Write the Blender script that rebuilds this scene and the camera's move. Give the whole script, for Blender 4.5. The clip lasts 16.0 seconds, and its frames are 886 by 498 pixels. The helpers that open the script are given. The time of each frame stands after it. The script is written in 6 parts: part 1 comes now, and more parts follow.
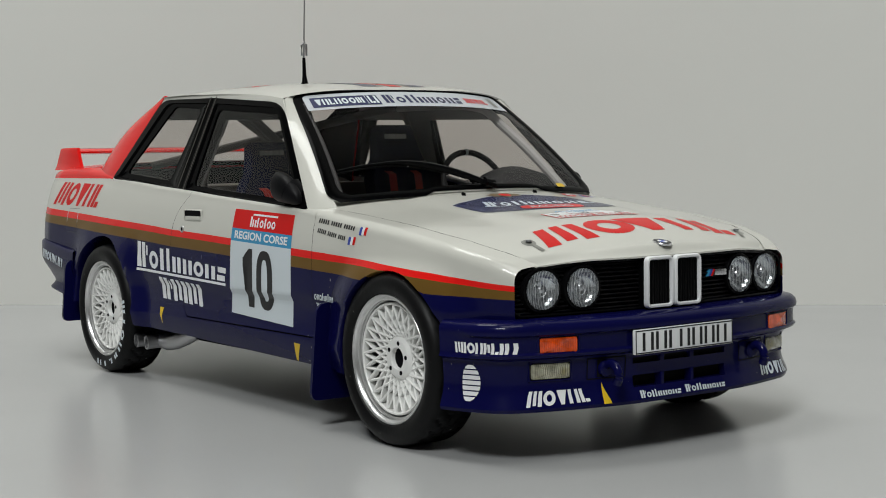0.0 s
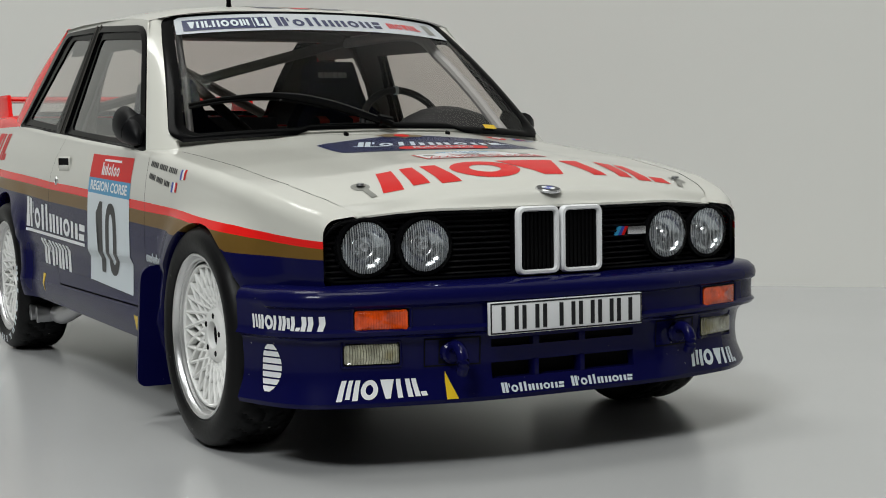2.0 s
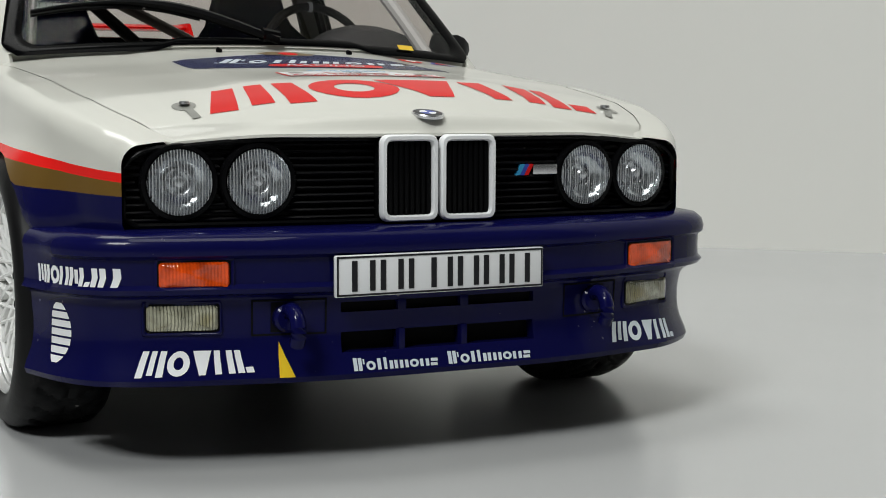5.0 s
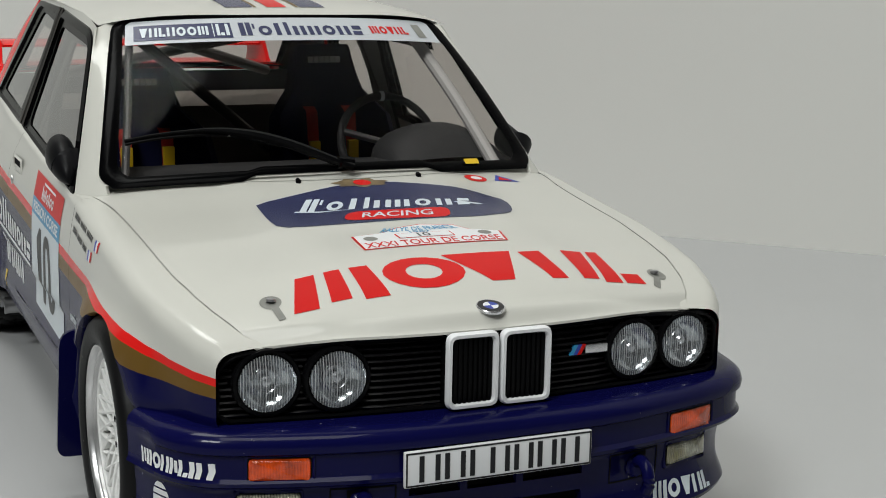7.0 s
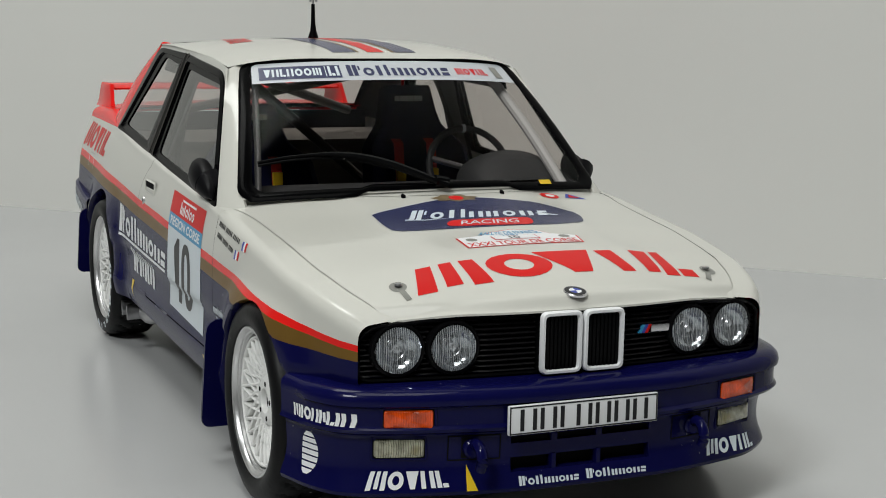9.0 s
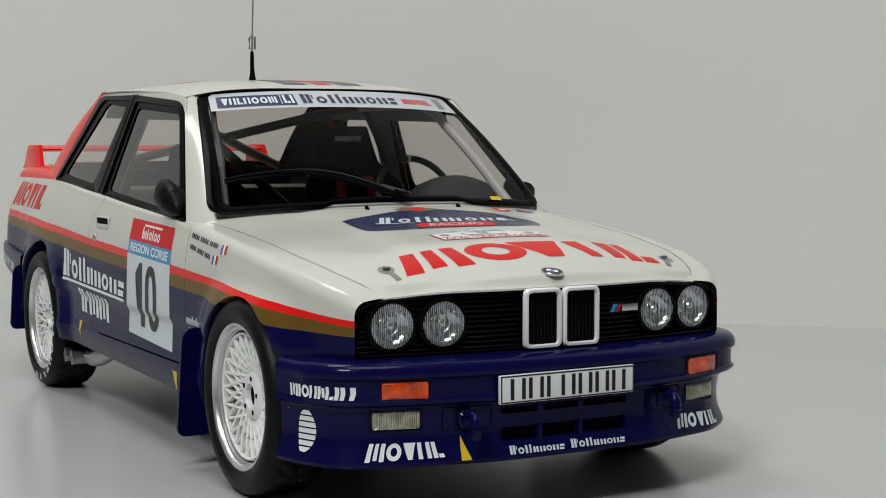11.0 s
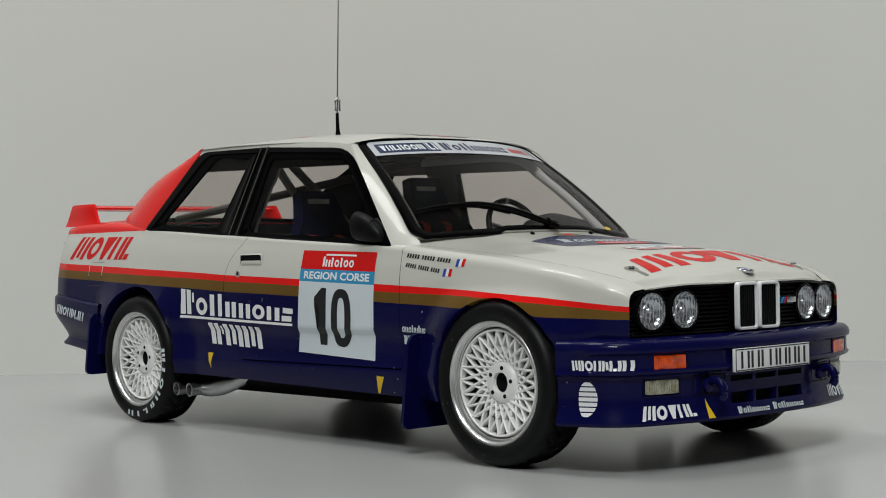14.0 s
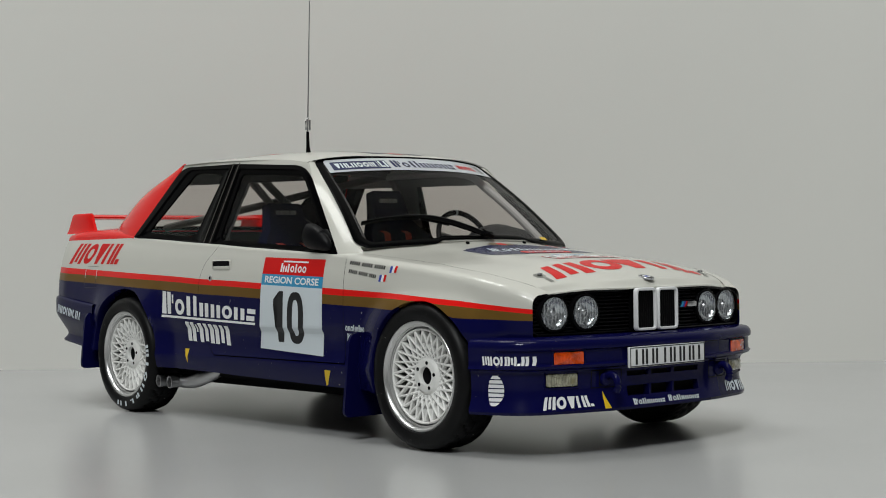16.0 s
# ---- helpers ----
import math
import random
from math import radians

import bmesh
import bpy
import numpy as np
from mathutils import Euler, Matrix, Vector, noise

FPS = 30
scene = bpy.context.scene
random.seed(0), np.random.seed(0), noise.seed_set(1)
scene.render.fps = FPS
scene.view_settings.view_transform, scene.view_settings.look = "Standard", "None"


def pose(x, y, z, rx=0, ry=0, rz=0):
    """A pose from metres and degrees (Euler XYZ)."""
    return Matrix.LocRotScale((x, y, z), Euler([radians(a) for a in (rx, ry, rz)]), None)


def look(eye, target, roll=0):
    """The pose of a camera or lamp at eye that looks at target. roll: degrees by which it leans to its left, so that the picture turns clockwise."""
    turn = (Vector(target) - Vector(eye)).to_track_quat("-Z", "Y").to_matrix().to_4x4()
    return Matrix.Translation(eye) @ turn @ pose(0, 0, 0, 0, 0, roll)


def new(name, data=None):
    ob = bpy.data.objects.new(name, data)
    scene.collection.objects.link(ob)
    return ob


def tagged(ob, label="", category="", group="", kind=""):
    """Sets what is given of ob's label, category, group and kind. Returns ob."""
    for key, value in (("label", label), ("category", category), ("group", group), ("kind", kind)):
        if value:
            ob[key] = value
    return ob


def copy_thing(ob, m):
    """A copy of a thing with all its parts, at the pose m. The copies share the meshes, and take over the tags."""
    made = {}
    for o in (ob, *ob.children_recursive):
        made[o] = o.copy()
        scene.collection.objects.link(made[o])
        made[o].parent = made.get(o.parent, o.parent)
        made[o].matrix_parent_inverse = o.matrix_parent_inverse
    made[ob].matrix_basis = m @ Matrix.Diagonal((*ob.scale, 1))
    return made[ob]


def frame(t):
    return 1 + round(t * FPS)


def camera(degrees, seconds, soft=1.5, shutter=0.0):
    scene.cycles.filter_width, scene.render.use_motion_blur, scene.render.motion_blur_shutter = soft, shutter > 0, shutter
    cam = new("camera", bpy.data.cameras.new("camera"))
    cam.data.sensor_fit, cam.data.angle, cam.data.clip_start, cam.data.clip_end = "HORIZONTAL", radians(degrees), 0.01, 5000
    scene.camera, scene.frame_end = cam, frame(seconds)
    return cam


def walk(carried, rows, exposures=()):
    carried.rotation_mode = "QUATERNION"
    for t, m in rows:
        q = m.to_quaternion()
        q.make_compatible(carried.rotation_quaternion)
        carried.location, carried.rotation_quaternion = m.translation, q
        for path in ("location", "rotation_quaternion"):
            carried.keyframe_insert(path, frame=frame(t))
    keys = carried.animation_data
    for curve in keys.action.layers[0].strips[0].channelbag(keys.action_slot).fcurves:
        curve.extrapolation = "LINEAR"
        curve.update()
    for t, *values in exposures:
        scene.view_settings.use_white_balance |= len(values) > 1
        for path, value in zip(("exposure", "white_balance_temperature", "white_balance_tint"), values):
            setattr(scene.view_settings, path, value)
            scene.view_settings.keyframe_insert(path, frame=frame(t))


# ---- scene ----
S = 1 / 18  # the car is a 1:18 model: lengths below are those of the full-size car
cam = camera(33.08, 16.0, 1.0)
PATH = [
    (0, (4.492, -3.822, 1.032), (2.875, -2.651, 0.906), -1.02),
    (0.5, (4.385, -3.446, 0.994), (2.740, -2.316, 0.864), -1.07),
    (1, (4.262, -3.000, 0.929), (2.565, -1.951, 0.794), -1.24),
    (1.5, (4.152, -2.569, 0.905), (2.417, -1.584, 0.768), -1.19),
    (2, (4.081, -2.210, 0.823), (2.321, -1.269, 0.686), -0.94),
    (2.5, (4.040, -1.918, 0.764), (2.259, -1.017, 0.632), -0.67),
    (3, (3.960, -1.753, 0.746), (2.171, -0.869, 0.617), -0.62),
    (3.2, (3.922, -1.699, 0.723), (2.132, -0.815, 0.598), -0.60),
    (5.3, (3.518, -1.400, 0.714), (1.729, -0.529, 0.522), 0.11),
    (5.5, (3.555, -1.420, 0.771), (1.762, -0.553, 0.586), -0.21),
    (6, (3.580, -1.498, 1.138), (1.793, -0.642, 0.867), -0.00),
    (6.5, (3.634, -1.529, 1.443), (1.846, -0.711, 1.075), 0.57),
    (7, (3.721, -1.514, 1.537), (1.925, -0.724, 1.145), 1.00),
    (7.5, (3.914, -1.633, 1.572), (2.114, -0.854, 1.178), 1.18),
    (8, (4.166, -1.784, 1.621), (2.363, -1.012, 1.230), 1.39),
    (8.5, (4.349, -1.925, 1.590), (2.543, -1.151, 1.218), 1.25),
    (9, (4.404, -2.061, 1.528), (2.588, -1.287, 1.206), 0.97),
    (9.2, (4.459, -2.083, 1.456), (2.640, -1.304, 1.163), 0.81),
    (11.3, (4.473, -2.687, 1.041), (2.748, -1.680, 0.931), -0.48),
    (11.5, (4.404, -2.812, 1.004), (2.700, -1.769, 0.910), -0.74),
    (12, (4.205, -3.301, 0.947), (2.564, -2.158, 0.899), -1.03),
    (12.5, (3.982, -3.859, 0.873), (2.392, -2.646, 0.843), -1.15),
    (13, (3.914, -4.253, 0.852), (2.392, -2.956, 0.841), -1.27),
    (13.5, (3.919, -4.552, 0.807), (2.449, -3.196, 0.808), -1.36),
    (14, (4.044, -4.803, 0.781), (2.575, -3.446, 0.790), -1.20),
    (14.5, (4.366, -4.995, 0.776), (2.900, -3.635, 0.794), -1.09),
    (15, (4.578, -5.104, 0.799), (3.088, -3.769, 0.816), -0.95),
    (15.5, (4.770, -5.062, 0.809), (3.263, -3.747, 0.826), -0.88),
    (16, (4.929, -4.922, 0.796), (3.414, -3.616, 0.809), -0.95),
]
EXPOSURE = [(0, -0.045), (1.0, 0.0), (2.0, 0.04), (3.0, 0.09), (3.2, 0.10), (5.3, 0.22), (5.7, 0.19), (6.5, 0.03), (7.2, -0.01), (8.0, -0.02), (9.2, -0.01), (11.3, 0.01), (13.0, -0.05), (16, -0.10)]
walk(cam, [(t, look(Vector(eye) * S, Vector(target) * S, roll)) for t, eye, target, roll in PATH], EXPOSURE)

# ---------------------------------------------------------------- world and light
world = bpy.data.worlds.new("room_light")
scene.world = world
world.use_nodes = True
world.node_tree.nodes["Background"].inputs[0].default_value = (0.93, 0.96, 1.0, 1)
world.node_tree.nodes["Background"].inputs[1].default_value = 0.075


def area_lamp(name, eye, target, sx, sy, power, color):
    d = bpy.data.lights.new(name, "AREA")
    d.shape, d.size, d.size_y, d.energy, d.color = "RECTANGLE", sx, sy, power, color
    ob = new(name, d)
    ob.matrix_world = look(eye, target)
    return ob


area_lamp("ceiling_lamp", (-0.34, -0.22, 1.15), (-0.08, -0.02, 0), 0.38, 0.38, 4.0, (0.968, 0.985, 0.955))
area_lamp("spot_lamp", (0.34, -0.16, 1.15), (-0.02, 0.0, 0), 0.50, 0.50, 3.5, (0.97, 0.98, 0.94))
# unseen fill lamp, added to brighten the wall and the car's front and side
area_lamp("front_fill", (0.80, -1.08, 1.43), (-0.1, 0.1, 0.05), 0.50, 0.36, 19.3, (0.955, 0.985, 0.978))
scene.view_settings.exposure = 0.0
FLOOR = -0.028  # the floor's height, in lengths of the full-size car


# ---------------------------------------------------------------- materials
def material(name, color, rough=0.5, metal=0.0, coat=0.0, bump=0.0, bump_scale=400.0, vary=0.0, vary_scale=30.0, spec=0.5, transmission=0.0, dust=0.0):
    m = bpy.data.materials.new(name)
    m.use_nodes = True
    nt = m.node_tree
    b = nt.nodes["Principled BSDF"]
    b.inputs["Base Color"].default_value = (*color, 1)
    b.inputs["Roughness"].default_value = rough
    b.inputs["Metallic"].default_value = metal
    b.inputs["Coat Weight"].default_value = coat
    b.inputs["Coat Roughness"].default_value = 0.04
    b.inputs["Specular IOR Level"].default_value = spec
    b.inputs["Transmission Weight"].default_value = transmission
    tc = nt.nodes.new("ShaderNodeTexCoord")
    if vary:
        n = nt.nodes.new("ShaderNodeTexNoise")
        n.inputs["Scale"].default_value, n.inputs["Detail"].default_value = vary_scale, 5
        nt.links.new(tc.outputs["Object"], n.inputs["Vector"])
        mr = nt.nodes.new("ShaderNodeMapRange")
        mr.inputs["From Min"].default_value, mr.inputs["From Max"].default_value = 0.3, 0.7
        mr.inputs["To Min"].default_value, mr.inputs["To Max"].default_value = 1 - vary, 1 + vary
        nt.links.new(n.outputs["Fac"], mr.inputs["Value"])
        mx = nt.nodes.new("ShaderNodeMix")
        mx.data_type, mx.blend_type = "RGBA", "MULTIPLY"
        mx.inputs[0].default_value = 1.0
        mx.inputs[6].default_value = (*color, 1)
        nt.links.new(mr.outputs[0], mx.inputs[7])
        nt.links.new(mx.outputs[2], b.inputs["Base Color"])
        rr = nt.nodes.new("ShaderNodeMapRange")
        rr.inputs["To Min"].default_value, rr.inputs["To Max"].default_value = rough * (1 - vary), rough * (1 + vary)
        nt.links.new(n.outputs["Fac"], rr.inputs["Value"])
        nt.links.new(rr.outputs[0], b.inputs["Roughness"])
    if dust:
        n = nt.nodes.new("ShaderNodeTexNoise")
        n.inputs["Scale"].default_value, n.inputs["Detail"].default_value = 900.0, 2
        nt.links.new(tc.outputs["Object"], n.inputs["Vector"])
        mr = nt.nodes.new("ShaderNodeMapRange")
        mr.inputs["From Min"].default_value, mr.inputs["From Max"].default_value, mr.inputs["To Max"].default_value = 0.735, 0.79, dust
        nt.links.new(n.outputs["Fac"], mr.inputs["Value"])
        mx = nt.nodes.new("ShaderNodeMix")
        mx.data_type = "RGBA"
        nt.links.new(mr.outputs[0], mx.inputs[0])
        nt.links.new(b.inputs["Base Color"].links[0].from_socket, mx.inputs[6])
        mx.inputs[7].default_value = (0.45, 0.44, 0.42, 1)
        nt.links.new(mx.outputs[2], b.inputs["Base Color"])
    if bump:
        n = nt.nodes.new("ShaderNodeTexNoise")
        n.inputs["Scale"].default_value, n.inputs["Detail"].default_value = bump_scale, 4
        nt.links.new(tc.outputs["Object"], n.inputs["Vector"])
        bp = nt.nodes.new("ShaderNodeBump")
        bp.inputs["Strength"].default_value, bp.inputs["Distance"].default_value = bump, 0.0004
        nt.links.new(n.outputs["Fac"], bp.inputs["Height"])
        nt.links.new(bp.outputs[0], b.inputs["Normal"])
    return m


def clear_glass(name, tint, gloss=0.9, grazing=0.85, facing=0.010, power=4.6):
    m = bpy.data.materials.new(name)
    m.use_nodes = True
    nt = m.node_tree
    nt.nodes.remove(nt.nodes["Principled BSDF"])
    tr, gl, mix, fr, pw, ad = (nt.nodes.new("ShaderNode" + k) for k in ("BsdfTransparent", "BsdfGlossy", "MixShader", "LayerWeight", "Math", "Math"))
    tr.inputs[0].default_value = (*tint, 1)
    gl.inputs["Roughness"].default_value = 0.02
    gl.inputs["Color"].default_value = (gloss, gloss, gloss, 1)
    pw.operation, ad.operation = "POWER", "MULTIPLY_ADD"
    pw.inputs[1].default_value, ad.inputs[1].default_value, ad.inputs[2].default_value = power, grazing, facing
    fr.inputs[0].default_value = 0.5
    nt.links.new(fr.outputs["Facing"], pw.inputs[0])
    nt.links.new(pw.outputs[0], ad.inputs[0])
    nt.links.new(ad.outputs[0], mix.inputs[0])
    nt.links.new(tr.outputs[0], mix.inputs[1])
    nt.links.new(gl.outputs[0], mix.inputs[2])
    nt.links.new(mix.outputs[0], nt.nodes["Material Output"].inputs[0])
    return m


WHITE = material("white_gloss_paint", (0.57, 0.565, 0.517), 0.30, spec=0.2, coat=0.55, vary=0.02, vary_scale=25, bump=0.012, bump_scale=150)
NAVY = material("navy_gloss_paint", (0.0033, 0.0035, 0.045), 0.25, spec=0.05, coat=0.22, vary=0.06, vary_scale=40, bump=0.035, bump_scale=120, dust=0.5)
RED = material("red_gloss_paint", (0.74, 0.012, 0.010), 0.25, spec=0.08, coat=0.28, vary=0.04, bump=0.012)
GOLD = material("gold_metallic_stripe", (0.175, 0.098, 0.022), 0.30, metal=0.3, spec=0.1, vary=0.08, vary_scale=80)
BLACK = material("satin_black_plastic", (0.0028, 0.0028, 0.0032), 0.24, vary=0.15, vary_scale=120, bump=0.05, spec=0.07)
FRAME = material("gloss_black_trim", (0.0016, 0.0016, 0.0019), 0.14, spec=0.02, vary=0.15, vary_scale=90)
SLAT = material("black_grille_plastic", (0.0045, 0.0045, 0.005), 0.35, spec=0.22, vary=0.12, vary_scale=150)
RUBBER = material("tyre_rubber", (0.0045, 0.0045, 0.005), 0.45, spec=0.16, vary=0.2, vary_scale=90, bump=0.12, bump_scale=900, dust=0.7)
DARK = material("dark_recess", (0.004, 0.004, 0.005), 0.85, vary=0.1, spec=0.1)
SILVER = material("silver_wheel_paint", (0.82, 0.82, 0.80), 0.36, metal=0.05, vary=0.05, vary_scale=80)
CHROME = material("polished_metal", (0.72, 0.72, 0.74), 0.27, metal=1.0, vary=0.05)
RIM = material("polished_rim_metal", (0.66, 0.66, 0.66), 0.30, metal=0.9, vary=0.06, vary_scale=120)
DISC = material("dull_disc_metal", (0.20, 0.20, 0.205), 0.5, metal=0.3, vary=0.15, vary_scale=120)
STEEL = material("brushed_steel", (0.45, 0.45, 0.46), 0.35, metal=1.0, vary=0.1, vary_scale=100)
ORANGE = material("orange_lens", (0.66, 0.065, 0.003), 0.10, spec=0.4, coat=0.8, vary=0.45, vary_scale=420, bump=0.25, bump_scale=700)
FOG = material("fog_lamp_lens", (0.42, 0.41, 0.30), 0.10, spec=0.5, coat=1.0, vary=0.45, vary_scale=500, bump=0.3, bump_scale=900)
REFLECTOR = material("lamp_reflector", (0.60, 0.62, 0.64), 0.12, metal=0.95, vary=0.08, vary_scale=200, bump=0.30, bump_scale=420)
# yellowed patches in the fog lamps' glass
nt = FOG.node_tree
spot, span, tone = (nt.nodes.new("ShaderNode" + k) for k in ("TexNoise", "MapRange", "Mix"))
spot.inputs["Scale"].default_value, spot.inputs["Detail"].default_value = 260.0, 1
span.inputs["From Min"].default_value, span.inputs["From Max"].default_value, span.inputs["To Max"].default_value = 0.50, 0.66, 0.75
tone.data_type = "RGBA"
tone.inputs[7].default_value = (0.24, 0.20, 0.045, 1)
nt.links.new(nt.nodes["Texture Coordinate"].outputs["Object"], spot.inputs["Vector"])
nt.links.new(spot.outputs["Fac"], span.inputs["Value"])
nt.links.new(span.outputs[0], tone.inputs[0])
nt.links.new(nt.nodes["Principled BSDF"].inputs["Base Color"].links[0].from_socket, tone.inputs[6])
nt.links.new(tone.outputs[2], nt.nodes["Principled BSDF"].inputs["Base Color"])
for mat, deep in ((FOG, 0.8), (ORANGE, 0.25)):
    nt = mat.node_tree
    wave = nt.nodes.new("ShaderNodeTexWave")
    wave.wave_type, wave.bands_direction = "BANDS", "Y"
    wave.inputs["Scale"].default_value, wave.inputs["Distortion"].default_value = 850.0, 0.6
    rib = nt.nodes.new("ShaderNodeBump")
    rib.inputs["Strength"].default_value, rib.inputs["Distance"].default_value = deep, 0.0003
    nt.links.new(nt.nodes["Texture Coordinate"].outputs["Object"], wave.inputs["Vector"])
    nt.links.new(wave.outputs["Fac"], rib.inputs["Height"])
    nt.links.new(nt.nodes["Bump"].outputs[0], rib.inputs["Normal"])
    nt.links.new(rib.outputs[0], nt.nodes["Principled BSDF"].inputs["Normal"])
GLASS = clear_glass("window_glass", (0.79, 0.755, 0.74), 0.9, 0.42, 0.0012)
SIDE_GLASS = clear_glass("side_window_glass", (0.80, 0.775, 0.755), 0.95, 1.6, 0.001, 5.8)
LENS = clear_glass("lamp_lens_glass", (0.93, 0.95, 0.96), 1.0)


def flute(mat):
    """Turns a glass into pressed lamp glass: clear grooves between upright prisms that scatter."""
    nt = mat.node_tree
    out = nt.nodes["Material Output"]
    clear = out.inputs[0].links[0].from_socket
    tc, wave, ramp, prism, mix, bp = (nt.nodes.new("ShaderNode" + k) for k in ("TexCoord", "TexWave", "MapRange", "BsdfPrincipled", "MixShader", "Bump"))
    wave.wave_type, wave.bands_direction = "BANDS", "Y"
    wave.inputs["Scale"].default_value, wave.inputs["Distortion"].default_value = 900.0, 0.7
    wave.inputs["Detail Scale"].default_value = 3.0
    ramp.inputs["From Min"].default_value, ramp.inputs["From Max"].default_value, ramp.inputs["To Min"].default_value, ramp.inputs["To Max"].default_value = 0.50, 0.88, 0.02, 0.42
    prism.inputs["Base Color"].default_value, prism.inputs["Roughness"].default_value = (0.80, 0.82, 0.83, 1), 0.06
    prism.inputs["Specular IOR Level"].default_value = 0.9
    bp.inputs["Strength"].default_value, bp.inputs["Distance"].default_value = 1.0, 0.0002
    nt.links.new(tc.outputs["Object"], wave.inputs["Vector"])
    nt.links.new(wave.outputs["Fac"], ramp.inputs["Value"])
    nt.links.new(wave.outputs["Fac"], bp.inputs["Height"])
    nt.links.new(bp.outputs[0], prism.inputs["Normal"])
    nt.links.new(ramp.outputs[0], mix.inputs[0])
    nt.links.new(clear, mix.inputs[1])
    nt.links.new(prism.outputs[0], mix.inputs[2])
    nt.links.new(mix.outputs[0], out.inputs[0])


flute(LENS)
D_WHITE = material("white_decal", (0.78, 0.79, 0.80), 0.3, spec=0.35, vary=0.03)
D_PALE = material("pale_blue_white_decal", (0.62, 0.68, 0.72), 0.3, spec=0.35, vary=0.03)
D_STRIP = material("grey_white_screen_film", (0.50, 0.525, 0.555), 0.3, spec=0.35, vary=0.03)
D_RED = material("red_decal", (0.60, 0.012, 0.011), 0.3, spec=0.08, vary=0.05)
D_CYAN = material("cyan_decal", (0.03, 0.27, 0.50), 0.3, spec=0.35, vary=0.04)
D_NAVY = material("navy_decal", (0.022, 0.027, 0.085), 0.25, spec=0.35, vary=0.06)
D_BLACK = material("black_decal", (0.012, 0.012, 0.014), 0.35, spec=0.3, vary=0.05)
D_YELLOW = material("yellow_decal", (0.75, 0.50, 0.02), 0.35, spec=0.3, vary=0.04)
CREST = material("dull_gold_print", (0.17, 0.125, 0.07), 0.4, spec=0.2, vary=0.3, vary_scale=700)
D_BLUE = material("blue_decal", (0.03, 0.06, 0.35), 0.3, spec=0.35, vary=0.04)
D_LIGHT = material("light_grey_print", (0.42, 0.43, 0.44), 0.5, spec=0.2, vary=0.05)
D_GREY = material("grey_decal", (0.22, 0.22, 0.20), 0.35, spec=0.3, vary=0.15, vary_scale=300)
MIRROR_M = material("matt_black_mirror", (0.005, 0.005, 0.006), 0.40, spec=0.10, vary=0.15, vary_scale=120)
SEAT = material("dark_seat_cloth", (0.0042, 0.0056, 0.026), 0.8, spec=0.08)
TRIM = material("black_cabin_trim", (0.003, 0.003, 0.0033), 0.6, spec=0.05)
DASH = material("grey_dash_plastic", (0.030, 0.031, 0.032), 0.6, spec=0.2, vary=0.1, vary_scale=200, bump=0.1, bump_scale=900)
GRIP = material("black_rim_leather", (0.016, 0.016, 0.017), 0.5, spec=0.2, bump=0.2, bump_scale=1200)
LINING = material("grey_cabin_lining", (0.13, 0.13, 0.125), 0.6, spec=0.2, vary=0.08, vary_scale=90)
CAGE = material("brown_grey_tube_paint", (0.085, 0.078, 0.070), 0.4, vary=0.1, spec=0.3)
# front cage tube's paint, with the left tube's light put into the colour
TUBE_LIT = material("lit_tube_paint", (0.42, 0.42, 0.41), 0.45, vary=0.05)
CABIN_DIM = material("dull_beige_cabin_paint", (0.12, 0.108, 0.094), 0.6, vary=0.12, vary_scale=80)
# the same tube paint, with the right tube's shade put into the colour
TUBE_SHADED = material("shaded_tube_paint", (0.05, 0.051, 0.053), 0.4, vary=0.06)
BELT = material("red_harness_webbing", (0.55, 0.03, 0.02), 0.7, vary=0.1, vary_scale=300, bump=0.3, bump_scale=1500)

FLOOR_M = material("white_gloss_board", (0.42, 0.424, 0.424), 0.23, vary=0.03, vary_scale=9, bump=0.03, bump_scale=60, spec=0.45)


# ---------------------------------------------------------------- mesh tools
def part(name, bm, mats, parent=None, label="", smooth=True, flat_angle=35):
    """Links a bmesh, in lengths of the full-size car, as one mesh object of model size under parent."""
    bmesh.ops.transform(bm, matrix=Matrix.Scale(S, 4), verts=bm.verts)
    me = bpy.data.meshes.new(name)
    for f in bm.faces:
        f.smooth = smooth
    if smooth:
        for e in bm.edges:
            if len(e.link_faces) == 2 and e.calc_face_angle(0) > radians(flat_angle):
                e.smooth = False
    bm.to_mesh(me)
    bm.free()
    for m in mats if isinstance(mats, (list, tuple)) else [mats]:
        me.materials.append(m)
    ob = new(name, me)
    if parent is not None:
        ob.parent = parent
    if label:
        tagged(ob, label)
    return ob


def lerp_table(x, rows):
    """Smooth value at x of a table of (x, value) in rising order."""
    xs = [r[0] for r in rows]
    ys = [r[1] for r in rows]
    return float(np.interp(x, xs, ys))


def smoothstep(a, b, x):
    t = min(1.0, max(0.0, (x - a) / (b - a)))
    return t * t * (3 - 2 * t)


def grid_bm(rows, closed_u=False, closed_v=False):
    """A bmesh from rows of equal numbers of points."""
    bm = bmesh.new()
    vs = [[bm.verts.new(p) for p in row] for row in rows]
    nu, nv = len(vs), len(vs[0])
    for i in range(nu if closed_u else nu - 1):
        for j in range(nv if closed_v else nv - 1):
            q = [vs[i][j], vs[(i + 1) % nu][j], vs[(i + 1) % nu][(j + 1) % nv], vs[i][(j + 1) % nv]]
            if len({v for v in q}) == 4:
                bm.faces.new(q)
    return bm


